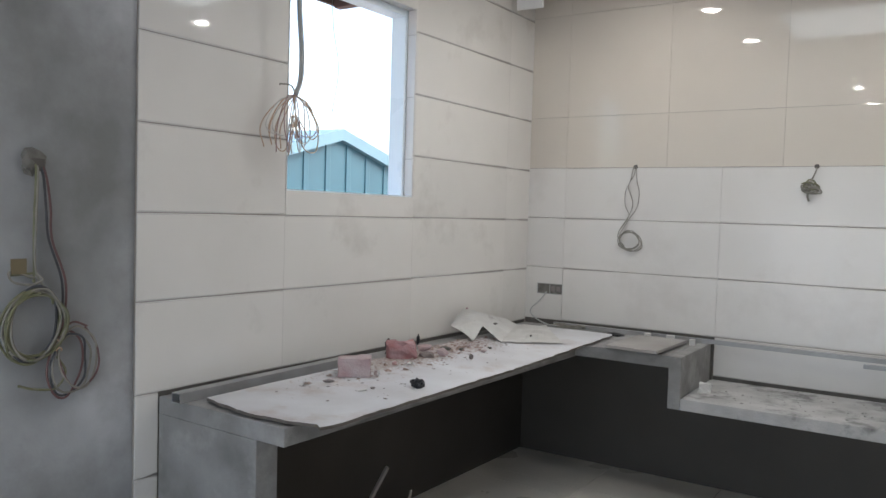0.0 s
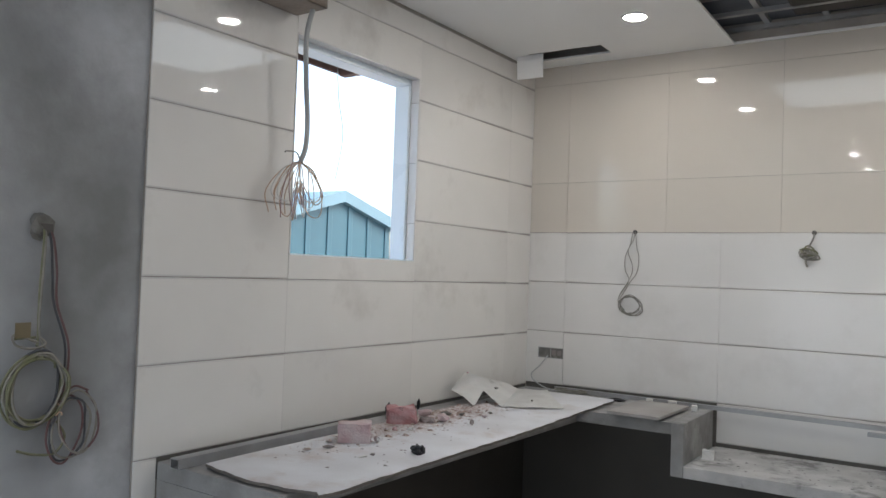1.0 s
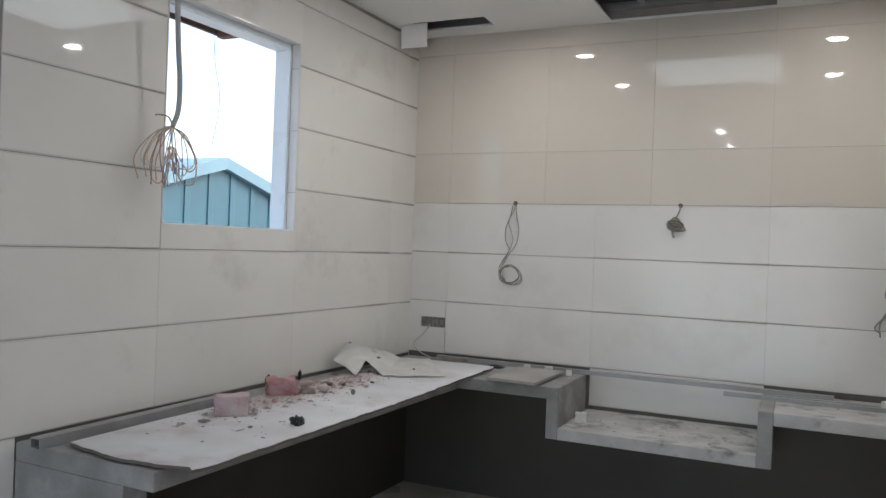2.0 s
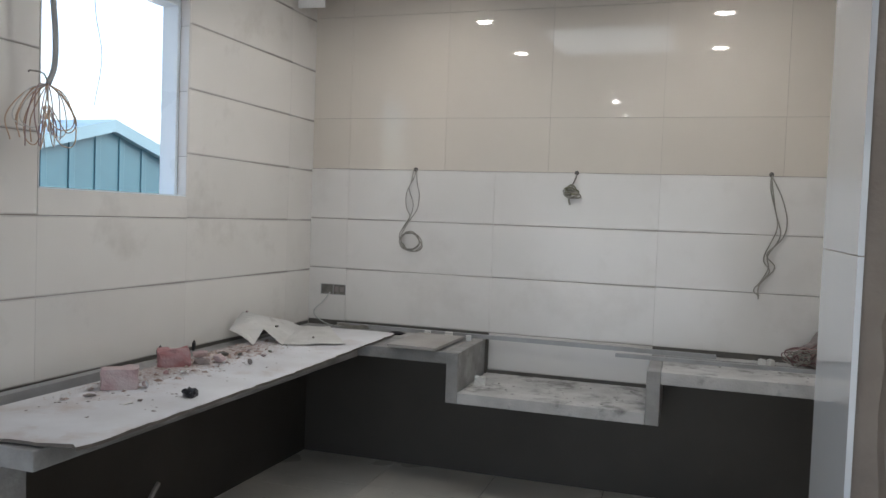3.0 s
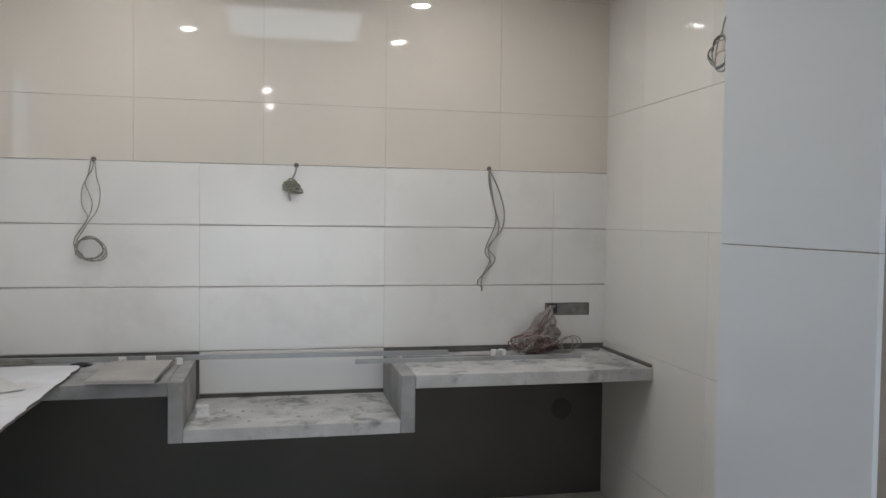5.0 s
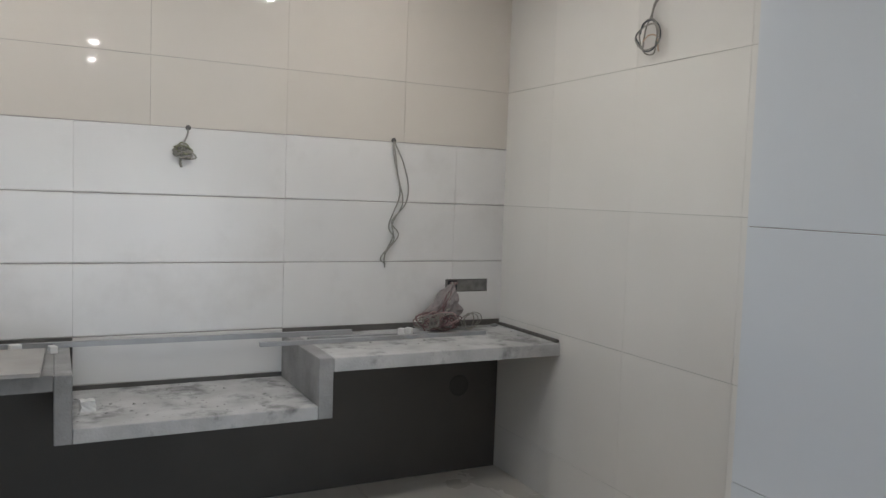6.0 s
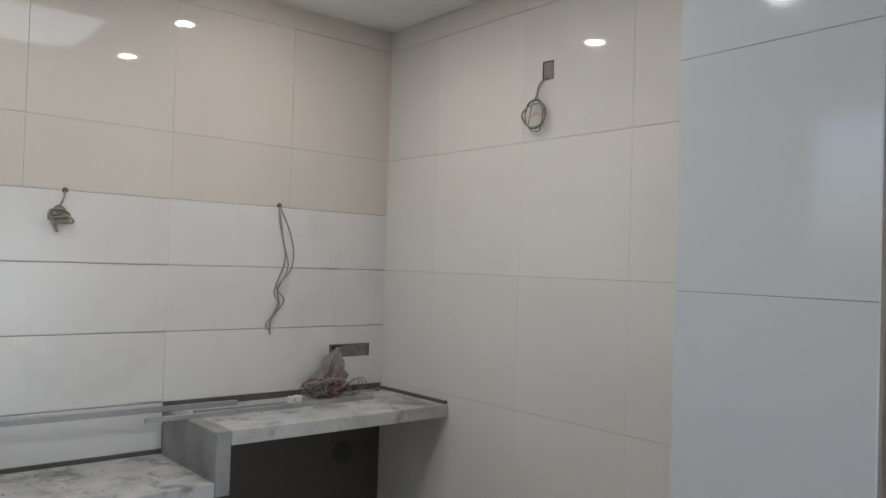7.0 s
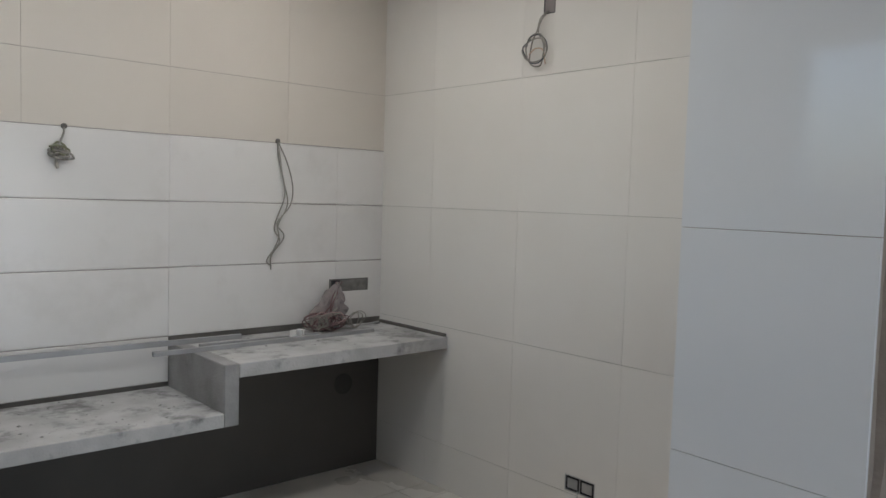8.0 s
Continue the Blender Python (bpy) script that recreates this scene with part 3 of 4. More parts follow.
grit("brick_crumbs", rng_a, 420, near_bricks, (0.002, 0.003, 0.003, 0.004, 0.006, 0.009, 0.014), RUBBLE, "scattered reddish brick crumbs near the wall")
grit("brick_dust", rng_a, 9000, near_bricks, (0.002, 0.003, 0.004, 0.006), PINKDUST, "thin film of pale red brick dust on the board", 0.03)
grit("mortar_chips", rng_a, 130, all_over, (0.002, 0.003, 0.004, 0.007), RAG, "sparse grey mortar with gap shade chips on the board", 0.25)


def sheet(nx, ny, shape, thick=0.0012):
    """A thin sheet: shape(u, v) gives the place of each grid point."""
    bm = bmesh.new()
    top = [[bm.verts.new(shape(i / nx, j / ny)) for j in range(ny + 1)] for i in range(nx + 1)]
    low = [[bm.verts.new(Vector(shape(i / nx, j / ny)) - Vector((0, 0, thick))) for j in range(ny + 1)] for i in range(nx + 1)]
    for i in range(nx):
        for j in range(ny):
            bm.faces.new((top[i][j], top[i + 1][j], top[i + 1][j + 1], top[i][j + 1]))
            bm.faces.new((low[i][j], low[i][j + 1], low[i + 1][j + 1], low[i + 1][j]))
    rim = [(i, 0) for i in range(nx)] + [(nx, j) for j in range(ny)] + [(i, ny) for i in range(nx, 0, -1)] + [(0, j) for j in range(ny, 0, -1)]
    for (a, b), (c, d) in zip(rim, rim[1:] + rim[:1]):
        bm.faces.new((top[a][b], low[a][b], low[c][d], top[c][d]))
    return bm


def crease(p):
    """Small dents that depend on the place alone, so that folds stay joined."""
    return Vector((0.0, 0.0, max(0.0, 0.014 * noise.noise(Vector(p) * 11) + 0.005 * noise.noise(Vector(p) * 31))))


def folded_paper():
    """A sheet flat towards the bay, raised to a tent with an upturned corner at the wall."""
    z = BT + 0.003
    left, peak, back = Vector((-2.215, 4.10, z + 0.055)), Vector((-2.185, 4.17, z + 0.140)), Vector((-2.195, 4.62, z + 0.045))
    ridge, tip, valley = Vector((-2.075, 4.19, z + 0.058)), Vector((-2.035, 4.03, z)), Vector((-1.925, 4.115, z))
    near, far, wall_side = Vector((-1.67, 4.295, z)), Vector((-1.995, 4.79, z)), Vector((-2.16, 4.74, z))
    bm = bmesh.new()
    n = 8
    for a, b, c, d in ((left, ridge, back, peak), (ridge, valley, wall_side, back), (valley, near, far, wall_side), (tip, ridge, left, left)):
        grid_v = []
        for i in range(n + 1):
            row = []
            for j in range(n + 1):
                u, v = i / n, j / n
                p = a * (1 - u) * (1 - v) + b * u * (1 - v) + c * u * v + d * (1 - u) * v
                row.append(bm.verts.new(p + crease(p)))
            grid_v.append(row)
        for i in range(n):
            for j in range(n):
                bm.faces.new((grid_v[i][j], grid_v[i + 1][j], grid_v[i + 1][j + 1], grid_v[i][j + 1]))
    bmesh.ops.remove_doubles(bm, verts=bm.verts[:], dist=0.0002)
    return bm


paper = tagged(mesh_object("paper_sheet", folded_paper(), PAPER), "creased dirty white paper sheet with one corner folded up", "paper")
paper.modifiers.new("thickness", "SOLIDIFY").thickness = 0.0012

for k, (x, y, up, size) in enumerate(((-2.165, 4.175, 0.137, 0.018), (-2.06, 4.30, 0.052, 0.030), (-1.88, 4.36, 0.002, 0.024), (-1.84, 3.80, -0.003, 0.034), (-1.88, 3.92, -0.003, 0.024),
                                      (-1.95, 3.78, -0.003, 0.030), (-1.98, 3.90, -0.003, 0.026), (-2.0, 3.72, -0.003, 0.05))):
    ob = tagged(mesh_object("fragment", lump((size, size * 0.6, size * 0.45), 140 + k, 1, 0.42), SOCKET if k % 3 else BRICK), "small crumb of dark mortar among the dust", "debris", "debris on the board")
    ob.matrix_world = pose(x, y, BT + 0.003 + up, 0, 0, 53 * k)

# ---- on the back counter ----
def plate_shape(u, v):
    return (-1.485 + 0.27 * u + 0.015 * v, 4.40 - 0.03 * u + 0.455 * v, 0.806 + 0.004 * u)


plate = tagged(mesh_object("stone_plate", sheet(4, 5, plate_shape, 0.014), STONE), "thin grey stone offcut lying on the concrete counter", "tile offcut")
for x, y, sx, lab in ((-1.43, 4.885, 0.035, "small white plaster block behind the stone offcut"), (-1.31, 4.905, 0.045, "white plaster block behind the stone offcut"),
                      (-1.175, 4.84, 0.03, "white crumb at the edge of the bay")):
    ob = tagged(mesh_object("plaster_block", boxes(((-sx / 2, -0.018, 0), (sx / 2, 0.018, 0.03)), bevel=0.004), PAPER), lab, "block", "plaster blocks")
    ob.matrix_world = pose(x, y, SLAB_TOP, 0, 0, 15)
tagged(mesh_object("grout_bag_strip", lump((0.10, 0.05, 0.02), 71, 2, 0.2), BLACK), "dark flattened strip of wrapping on the counter", "debris").matrix_world = pose(-1.60, 4.84, SLAB_TOP, 0, 0, 20)
brick("half_brick", (0.055, 0.045, 0.042), pose(-1.055, 4.66, 0.5875, 0, 0, 8), 31, PAPER, "small pale block in the corner of the sunken bay", 0.003)
coil = thing("wire_coil", pose(-1.93, 4.93, SLAB_TOP), "loose grey cable lying in the counter corner", "wire")
for k in range(3):
    wire(coil, [(p.x, p.y, 0.008 + 0.006 * k) for p in ring_line((0.01 * k, 0, 0), 0.11 - 0.01 * k, 0.03, (1, 0, 0), (0, 1, 0), 1.1, k, 0.1, k)], 0.004, WIRE_GREY)
wire(coil, [(-0.16, 0.05, 0.20), (-0.2, 0.03, 0.14), (-0.24, 0.0, 0.09), (-0.2, -0.03, 0.05), (-0.1, -0.03, 0.012), (0.05, -0.02, 0.012)], 0.004, CABLE, "conduit")

# rag and tangled wires below the right socket
def rag_bundle():
    rnd = random.Random(2)
    bm = bmesh.new()
    bmesh.ops.create_icosphere(bm, subdivisions=4, radius=1.0)
    for v in bm.verts:
        z = (v.co.z + 1) / 2
        w = 0.105 * (1 - z) ** 1.15 + 0.026
        k = 1 + 0.45 * noise.noise(v.co * 2.6) + 0.30 * noise.noise(v.co * 6) + 0.15 * noise.noise(v.co * 14)
        lean = 0.10 * z
        v.co = Vector((v.co.x * w * k + lean, v.co.y * 0.055 * k + 0.03 * z, 0.235 * z * (1 + 0.08 * noise.noise(v.co * 3)) if z > 0.03 else 0))
    return bm


bundle = thing("wire_bundle", pose(0.57, 4.905, SLAB_TOP + 0.002), "dusty rag and pink wires bundled below the open socket", "wire bundle")
part("rag", rag_bundle(), RAG, bundle, "grey cement-stained rag")
for k in range(5):
    rnd = random.Random(300 + k)
    wire(bundle, [(0.09 + 0.01 * k, 0.03, 0.24), (0.07 + rnd.uniform(-0.02, 0.02), -0.01, 0.19), (0.03 + rnd.uniform(-0.05, 0.03), -0.04, 0.12), (rnd.uniform(-0.1, 0.05), -0.065, 0.05), (rnd.uniform(-0.15, 0.0), -0.07, 0.012)], 0.0034, (WIRE_RED, WIRE_GREY)[k % 2])
for k in range(26):
    rnd = random.Random(100 + k)
    c = (rnd.uniform(-0.10, 0.05), rnd.uniform(-0.07, -0.03), 0.035 + rnd.uniform(0, 0.04))
    pts = ring_line(c, rnd.uniform(0.035, 0.07), rnd.uniform(0.015, 0.035), (1, rnd.uniform(-0.4, 0.4), 0), (0, rnd.uniform(-0.6, 0.3), 1), rnd.choice((0.7, 1.0, 1.3)), rnd.uniform(0, 6), 0.2, k)
    wire(bundle, [(p[0], p[1], max(p[2], 0.006)) for p in pts], 0.0027, (WIRE_RED, WIRE_PINK, WIRE_GREY)[k % 3])
for k in range(3):
    wire(bundle, ring_line((0.17 + 0.015 * k, -0.02, 0.045), 0.04 + 0.01 * k, 0.04, (1, 0.3, 0), (0, 0, 1), 1.05, k, 0.08, 50 + k), 0.0024, WIRE_GREY)
for x, y in ((-0.245, -0.125), (-0.205, -0.115)):
    bm = boxes(((-0.012, -0.018, 0.0), (0.012, 0.018, 0.042)), bevel=0.005)
    bmesh.ops.transform(bm, matrix=pose(x, y, 0, 0, 0, 30), verts=bm.verts[:])
    part("connector", bm, PAPER, bundle, "white plastic connector")
tagged(mesh_object("plaster_crumb", lump((0.05, 0.03, 0.02), 9, 1, 0.2), CONCRETE), "grey crumb in the counter corner", "debris").matrix_world = pose(0.93, 4.93, SLAB_TOP)

# dust and chips in the bay and on the slabs
rng_b = random.Random(15)


def on_slabs():
    k = rng_b.random()
    if k < 0.5:
        return (rng_b.uniform(-1.1, -0.21), rng_b.uniform(4.45, 4.98), 0.587)
    if k < 0.8:
        return (rng_b.uniform(-0.12, 0.95), rng_b.uniform(4.45, 4.97), SLAB_TOP)
    return (rng_b.uniform(-1.9, -1.2), rng_b.uniform(4.86, 4.97), SLAB_TOP)


grit("mortar_crumbs", rng_b, 240, on_slabs, (0.0015, 0.002, 0.003, 0.005, 0.008), CONCRETE, "grey mortar with gap shade crumbs and dust on the concrete counter", 0.4)

# ---- electrical boxes and wires ----
def wall_box(name, m, w, h, label, cells=2, frame=None, material=None):
    """A shallow metal wiring box let into the wall: local x along the wall, y into the wall, z up."""
    ob = thing(name, m, label, "wiring box", "open wiring boxes")
    part("back_plate", boxes(((0, 0.0035, 0), (w, 0.0047, h))), material or SOCKET, ob)
    e = 0.004
    bm = boxes(((0, 0.0, 0), (w, 0.0034, e)), ((0, 0.0, h - e), (w, 0.0034, h)), ((0, 0.0, e), (e, 0.0034, h - e)), ((w - e, 0.0, e), (w, 0.0034, h - e)))
    for k in range(1, cells):
        box(bm, (w * k / cells - 0.002, 0.0005, e), (w * k / cells + 0.002, 0.0034, h - e))
    part("rim", bm, frame or STEEL, ob, "dull metal rim")
    return ob


ob = wall_box("wiring_box", pose(-2.165, BACK, 0.968), 0.167, 0.065, "open double wiring box in the cream tiles above the counter corner", 2)
for k in range(2):
    part("gland", boxes(((0.092 + 0.036 * k, 0.001, 0.02), (0.116 + 0.036 * k, 0.003, 0.05)), bevel=0.0008), RAG, ob)
ob = wall_box("wiring_box", pose(0.662, BACK, 0.968), 0.251, 0.067, "long open wiring slot in the cream tiles", 1, SHADED_MORTAR)
part("conduit_end", boxes(((0.015, 0.0008, 0.01), (0.07, 0.003, 0.06)), bevel=0.0008), BLACK, ob)
EAST = pose(RIGHT, 0, 0, 0, 0, -90)


def east_m(y, z):
    return pose(RIGHT, y, z, 0, 0, -90)


low_box = wall_box("wiring_box", east_m(3.645, 0.24), 0.159, 0.07, "open double socket box low in the side wall", 2, STEEL, BLACK)
for k in range(2):
    part("socket_module", boxes(((0.014 + 0.077 * k, 0.0006, 0.014), (0.068 + 0.077 * k, 0.0033, 0.056)), bevel=0.0008), STEEL, low_box, "grey socket module")
wire(low_box, [(0.07, 0.0, 0.01), (0.075, -0.02, -0.04), (0.06, -0.03, -0.10), (0.07, -0.02, -0.17)], 0.003, PAPER)
high_box = wall_box("wiring_box", east_m(3.866, 2.292), 0.066, 0.083, "square open wiring box with hanging wires high on the side wall", 1, BLACK, RAG)
X, Z = (1, 0, 0), (0, 0, 1)
wire(high_box, [(0.02, 0, 0.012), (0.0, -0.02, -0.02), (-0.012, -0.025, -0.07), (-0.035, -0.03, -0.12), (-0.05, -0.03, -0.2)], 0.003, WIRE_GREY)
wire(high_box, [(0.026, 0, 0.012), (0.01, -0.025, -0.03), (0.0, -0.03, -0.08), (0.03, -0.03, -0.13), (0.035, -0.03, -0.20)], 0.003, WIRE_GREY)
for k in range(3):
    wire(high_box, ring_line((-0.01, -0.03 - 0.004 * k, -0.155), 0.058 + 0.006 * k, 0.072 - 0.01 * k, X, Z, 1.1, 1.2 + k, 0.06, 70 + k), 0.003, (WIRE_GREY, WIRE_BLUE, WIRE_GREY)[k])
wire(high_box, [(-0.05, -0.03, -0.17), (-0.01, -0.035, -0.15), (0.03, -0.03, -0.16), (0.045, -0.03, -0.22)], 0.003, WIRE_TAN)


def hanging(x, z, label):
    ob = thing("hanging_wire", pose(x, BACK, z), label, "wire", "wires hanging from the back wall")
    part("hole_collar", tube(bmesh.new(), [(0, 0.004, 0), (0, -0.006, 0)], 0.012, 10, 2), SHADED_MORTAR, ob, "crumbled mortar round the hole")
    return ob


h1 = hanging(-1.575, 1.733, "dusty grey wires with a coiled end hanging on the tiles")
for pts, mm in (([(0, 0, 0), (-0.01, -0.012, -0.01), (-0.022, -0.012, -0.07), (-0.05, -0.014, -0.145), (-0.048, -0.014, -0.22), (-0.025, -0.014, -0.28), (-0.078, -0.016, -0.365)], WIRE_GREY),
                ([(0, 0, 0), (0.008, -0.014, -0.01), (0.015, -0.012, -0.085), (0.03, -0.014, -0.145), (0.02, -0.014, -0.23), (-0.025, -0.018, -0.302), (-0.075, -0.016, -0.385)], WIRE_GREY),
                ([(0, 0, 0), (-0.004, -0.016, -0.05), (-0.035, -0.012, -0.11), (-0.005, -0.014, -0.20), (-0.02, -0.016, -0.27), (-0.07, -0.018, -0.35)], WIRE_GREY),
                ([(-0.078, -0.015, -0.36), (-0.085, -0.015, -0.40), (-0.07, -0.015, -0.42), (-0.08, -0.012, -0.45)], WIRE_GREY)):
    wire(h1, pts, 0.0025, mm)
for k in range(4):
    wire(h1, ring_line((-0.012, -0.018 - 0.003 * k, -0.425 + 0.004 * k), 0.07 - 0.005 * k, 0.05 + 0.004 * (k % 2), (0.94, 0, -0.34), (0.34, 0, 0.94), 1.05, 2.0 + k, 0.09, 30 + k), 0.0027, WIRE_GREY)
h2 = hanging(-0.642, 1.729, "short knotted bundle of grey green wires on the tiles")
wire(h2, [(0, 0, 0), (-0.004, -0.012, -0.03), (-0.02, -0.016, -0.07), (-0.025, -0.02, -0.10)], 0.004, WIRE_GREY)
for k in range(7):
    rnd = random.Random(60 + k)
    c = (-0.025 + rnd.uniform(-0.015, 0.02), -0.02 - 0.004 * (k % 3), -0.10 + rnd.uniform(-0.035, 0.03))
    wire(h2, ring_line(c, rnd.uniform(0.012, 0.042), rnd.uniform(0.010, 0.024), (1, 0, rnd.uniform(-0.5, 0.5)), (rnd.uniform(-0.3, 0.3), 0, 1), 1.0, rnd.uniform(0, 6), 0.2, 90 + k), 0.0042, (WIRE_GREY, WIRE_GREEN, WIRE_GREY)[k % 3])
wire(h2, [(-0.03, -0.02, -0.12), (-0.035, -0.02, -0.15), (-0.028, -0.018, -0.175)], 0.006, WIRE_GREY)
h3 = hanging(0.343, 1.738, "long wavy grey wires hanging down the tiles")
for pts in ([(0, 0, 0), (0.012, -0.012, -0.03), (0.055, -0.014, -0.12), (0.083, -0.014, -0.23), (0.067, -0.014, -0.32), (-0.004, -0.016, -0.407), (0.036, -0.016, -0.473), (-0.032, -0.015, -0.565), (-0.033, -0.012, -0.636)],
            [(0, 0, 0), (0.006, -0.012, -0.06), (0.022, -0.014, -0.165), (0.038, -0.012, -0.275), (-0.018, -0.014, -0.425), (0.012, -0.016, -0.495), (-0.056, -0.014, -0.585), (-0.03, -0.012, -0.62)],
            [(0, 0, 0), (0.0, -0.014, -0.08), (0.03, -0.016, -0.20), (0.055, -0.012, -0.31), (0.0, -0.018, -0.415), (0.005, -0.018, -0.48), (-0.04, -0.017, -0.57)]):
    wire(h3, pts, 0.0034, WIRE_GREY)

# wires on the bare plaster: local x out of the wall, y along it, z up
wall_wires = thing("wall_wires", WEST @ pose(-0.014, -3.03, 1.574), "coiled yellow, red and grey wires hanging from a plaster box", "wire")
bm = lump((0.035, 0.075, 0.07), 6, 2, 0.4, False)
bmesh.ops.translate(bm, verts=bm.verts[:], vec=(0.004, 0, -0.062))
part("box_mouth", bm, SOCKET, wall_wires, "broken plaster round the box")
part("box_cavity", boxes(((0.016, -0.012, -0.045), (0.022, 0.028, -0.008)), bevel=0.002), SHADED_MORTAR, wall_wires, "dark box opening")
for pts, mm in (([(0.014, 0.0, -0.02), (0.025, 0.0, -0.05), (0.022, -0.004, -0.205), (0.024, -0.004, -0.35), (0.026, -0.008, -0.37)], WIRE_GREEN),
                ([(0.014, 0.006, -0.02), (0.028, 0.004, -0.06), (0.026, 0.0, -0.2), (0.026, 0.0, -0.34), (0.028, 0.045, -0.41)], WIRE_GREY),
                ([(0.014, 0.021, -0.02), (0.026, 0.03, -0.06), (0.022, 0.045, -0.15), (0.022, 0.05, -0.246), (0.024, 0.09, -0.367), (0.024, 0.09, -0.47), (0.026, 0.07, -0.545)], WIRE_RED),
                ([(0.014, 0.012, -0.02), (0.024, 0.022, -0.06), (0.02, 0.033, -0.16), (0.022, 0.04, -0.246), (0.022, 0.08, -0.367), (0.022, 0.082, -0.47), (0.024, 0.065, -0.54)], WIRE_BLUE),
                ([(0.026, -0.004, -0.36), (0.03, -0.075, -0.335), (0.032, -0.07, -0.365), (0.03, -0.02, -0.378), (0.03, 0.018, -0.365), (0.028, 0.0, -0.345)], WIRE_GREY),
                ([(0.024, -0.01, -0.345), (0.026, -0.075, -0.348)], WIRE_GREEN),
                ([(0.026, -0.005, -0.37), (0.03, 0.02, -0.40), (0.03, 0.045, -0.415), (0.03, 0.05, -0.44)], WIRE_GREEN),
                ([(0.026, 0.065, -0.60), (0.03, 0.09, -0.65), (0.03, 0.06, -0.695), (0.028, 0.0, -0.69), (0.026, -0.05, -0.672)], WIRE_GREEN)):
    wire(wall_wires, pts, 0.0038, mm)
Y = (0, 1, 0)
part("tape", boxes(((0.03, -0.075, -0.345), (0.034, -0.03, -0.30)), bevel=0.001), TAPE, wall_wires, "scrap of dull yellow tape")
for k in range(9):
    wire(wall_wires, ring_line((0.022 + 0.003 * k, -0.012 + 0.004 * (k % 3), -0.50 + 0.006 * (k % 2)), 0.09 - 0.006 * (k % 4), 0.112 - 0.007 * (k % 3), (0, 0.97, -0.22), (0, 0.22, 0.97), 1.04, k, 0.03, 10 + k), 0.0042,
         (WIRE_GREEN, WIRE_GREY, WIRE_GREEN, WIRE_BLUE, WIRE_GREY, WIRE_GREEN)[k % 6])
for k in range(3):
    wire(wall_wires, ring_line((0.022 + 0.003 * k, 0.093 + 0.008 * k, -0.63), 0.055 + 0.004 * k, 0.103 - 0.006 * k, (0, 0.98, -0.15), (0, 0.15, 0.98), 1.03, 2 + k, 0.03, 20 + k), 0.0036, (WIRE_RED, WIRE_BLUE, WIRE_GREY)[k])
for k in range(2):
    wire(wall_wires, ring_line((0.03, 0.13, -0.605 - 0.006 * k), 0.063, 0.105 - 0.008 * k, Y, (0, -0.1, 0.99), 1.0, 1 + k, 0.03, 25 + k), 0.0034, (WIRE_RED, WIRE_GREY)[k])
for k in range(4):
    wire(wall_wires, ring_line((0.026, 0.065, -0.545 - 0.01 * k), 0.012, 0.010, Y, (1, 0, 0.4), 1.0, k, 0.0, k), 0.003, (WIRE_RED, WIRE_TAN)[k % 2])

# cable hanging in front of the window
hang = thing("hanging_cable", WEST @ pose(0.12, -2.085, 0), "grey cable hanging before the window with splayed tan wires", "cable")
wire(hang, [(0.03, 0.04, 2.74), (0.02, 0.02, 2.55), (0.0, -0.01, 2.38), (0, -0.005, 2.20), (0, 0.01, 2.05), (0.0, 0.008, 1.94), (0.0, -0.018, 1.87)], 0.010, CABLE, "conduit")
wire(hang, [(0, -0.018, 1.875), (0, -0.04, 1.905), (0, -0.09, 1.905), (0.0, -0.10, 1.90)], 0.003, WIRE_GREY, "tie_wire")
for k in range(20):
    rnd = random.Random(200 + k)
    a = rnd.uniform(-1.4, 1.4)
    w, d, dep = 0.125 * math.sin(a) + rnd.uniform(-0.02, 0.02), rnd.uniform(0.11, 0.19), rnd.uniform(-0.09, 0.09)
    tip = rnd.uniform(-0.03, 0.03)
    line = [(0, -0.018, 1.872), (dep * 0.4, -0.008 + w * 0.6, 1.842 + rnd.uniform(-0.012, 0.01)), (dep, 0.0 + w, 1.80 - 0.3 * d), (dep, 0.002 + w * 0.95 + tip * 0.5, 1.838 - d)]
    if k % 3:
        line += [(dep * 0.6, w * 0.5 + tip, 1.832 - d * rnd.uniform(0.95, 1.12)), (0, -0.01 + w * 0.2 + tip, 1.86 - d * rnd.uniform(0.6, 0.9)), (0, -0.015 + tip * 0.5, 1.83 - 0.3 * d)]
    wire(hang, line, 0.0021, (WIRE_TAN, PAPER, WIRE_PINK, WIRE_TAN)[k % 4])

trunk = thing("cable_duct", WEST @ pose(0.02, -2.06, 2.475), "brown dusty metal duct end hanging from the ceiling", "duct")
part("duct", boxes(((0.0, -0.40, 0.0), (0.17, 0.0, 0.012)), ((0.0, -0.40, 0.0), (0.006, 0.0, CEIL - 2.475)), ((0.164, -0.40, 0.0), (0.17, 0.0, CEIL - 2.475))), ROUGH, trunk)

# ---- in the ceiling openings ----
grid = thing("ceiling_grid", pose(0, 0, 0), "grey steel furring channels across the service opening", "ceiling frame")
for y in (4.16, 4.42, 4.70, 4.965):
    part("channel", boxes(((HX0 - 0.15, y - 0.014, 2.80), (HX1 + 0.15, y + 0.014, 2.803)), ((HX0 - 0.15, y - 0.014, 2.803), (HX1 + 0.15, y - 0.011, 2.822)), ((HX0 - 0.15, y + 0.011, 2.803), (HX1 + 0.15, y + 0.014, 2.822))), STEEL, grid)
for x in (-0.88, -0.60, -0.32):
    part("channel", boxes(((x - 0.014, 4.0, 2.824), (x + 0.014, 4.99, 2.827)), ((x - 0.014, 4.0, 2.827), (x - 0.011, 4.99, 2.85)), ((x + 0.011, 4.0, 2.827), (x + 0.014, 4.99, 2.85))), STEEL, grid)
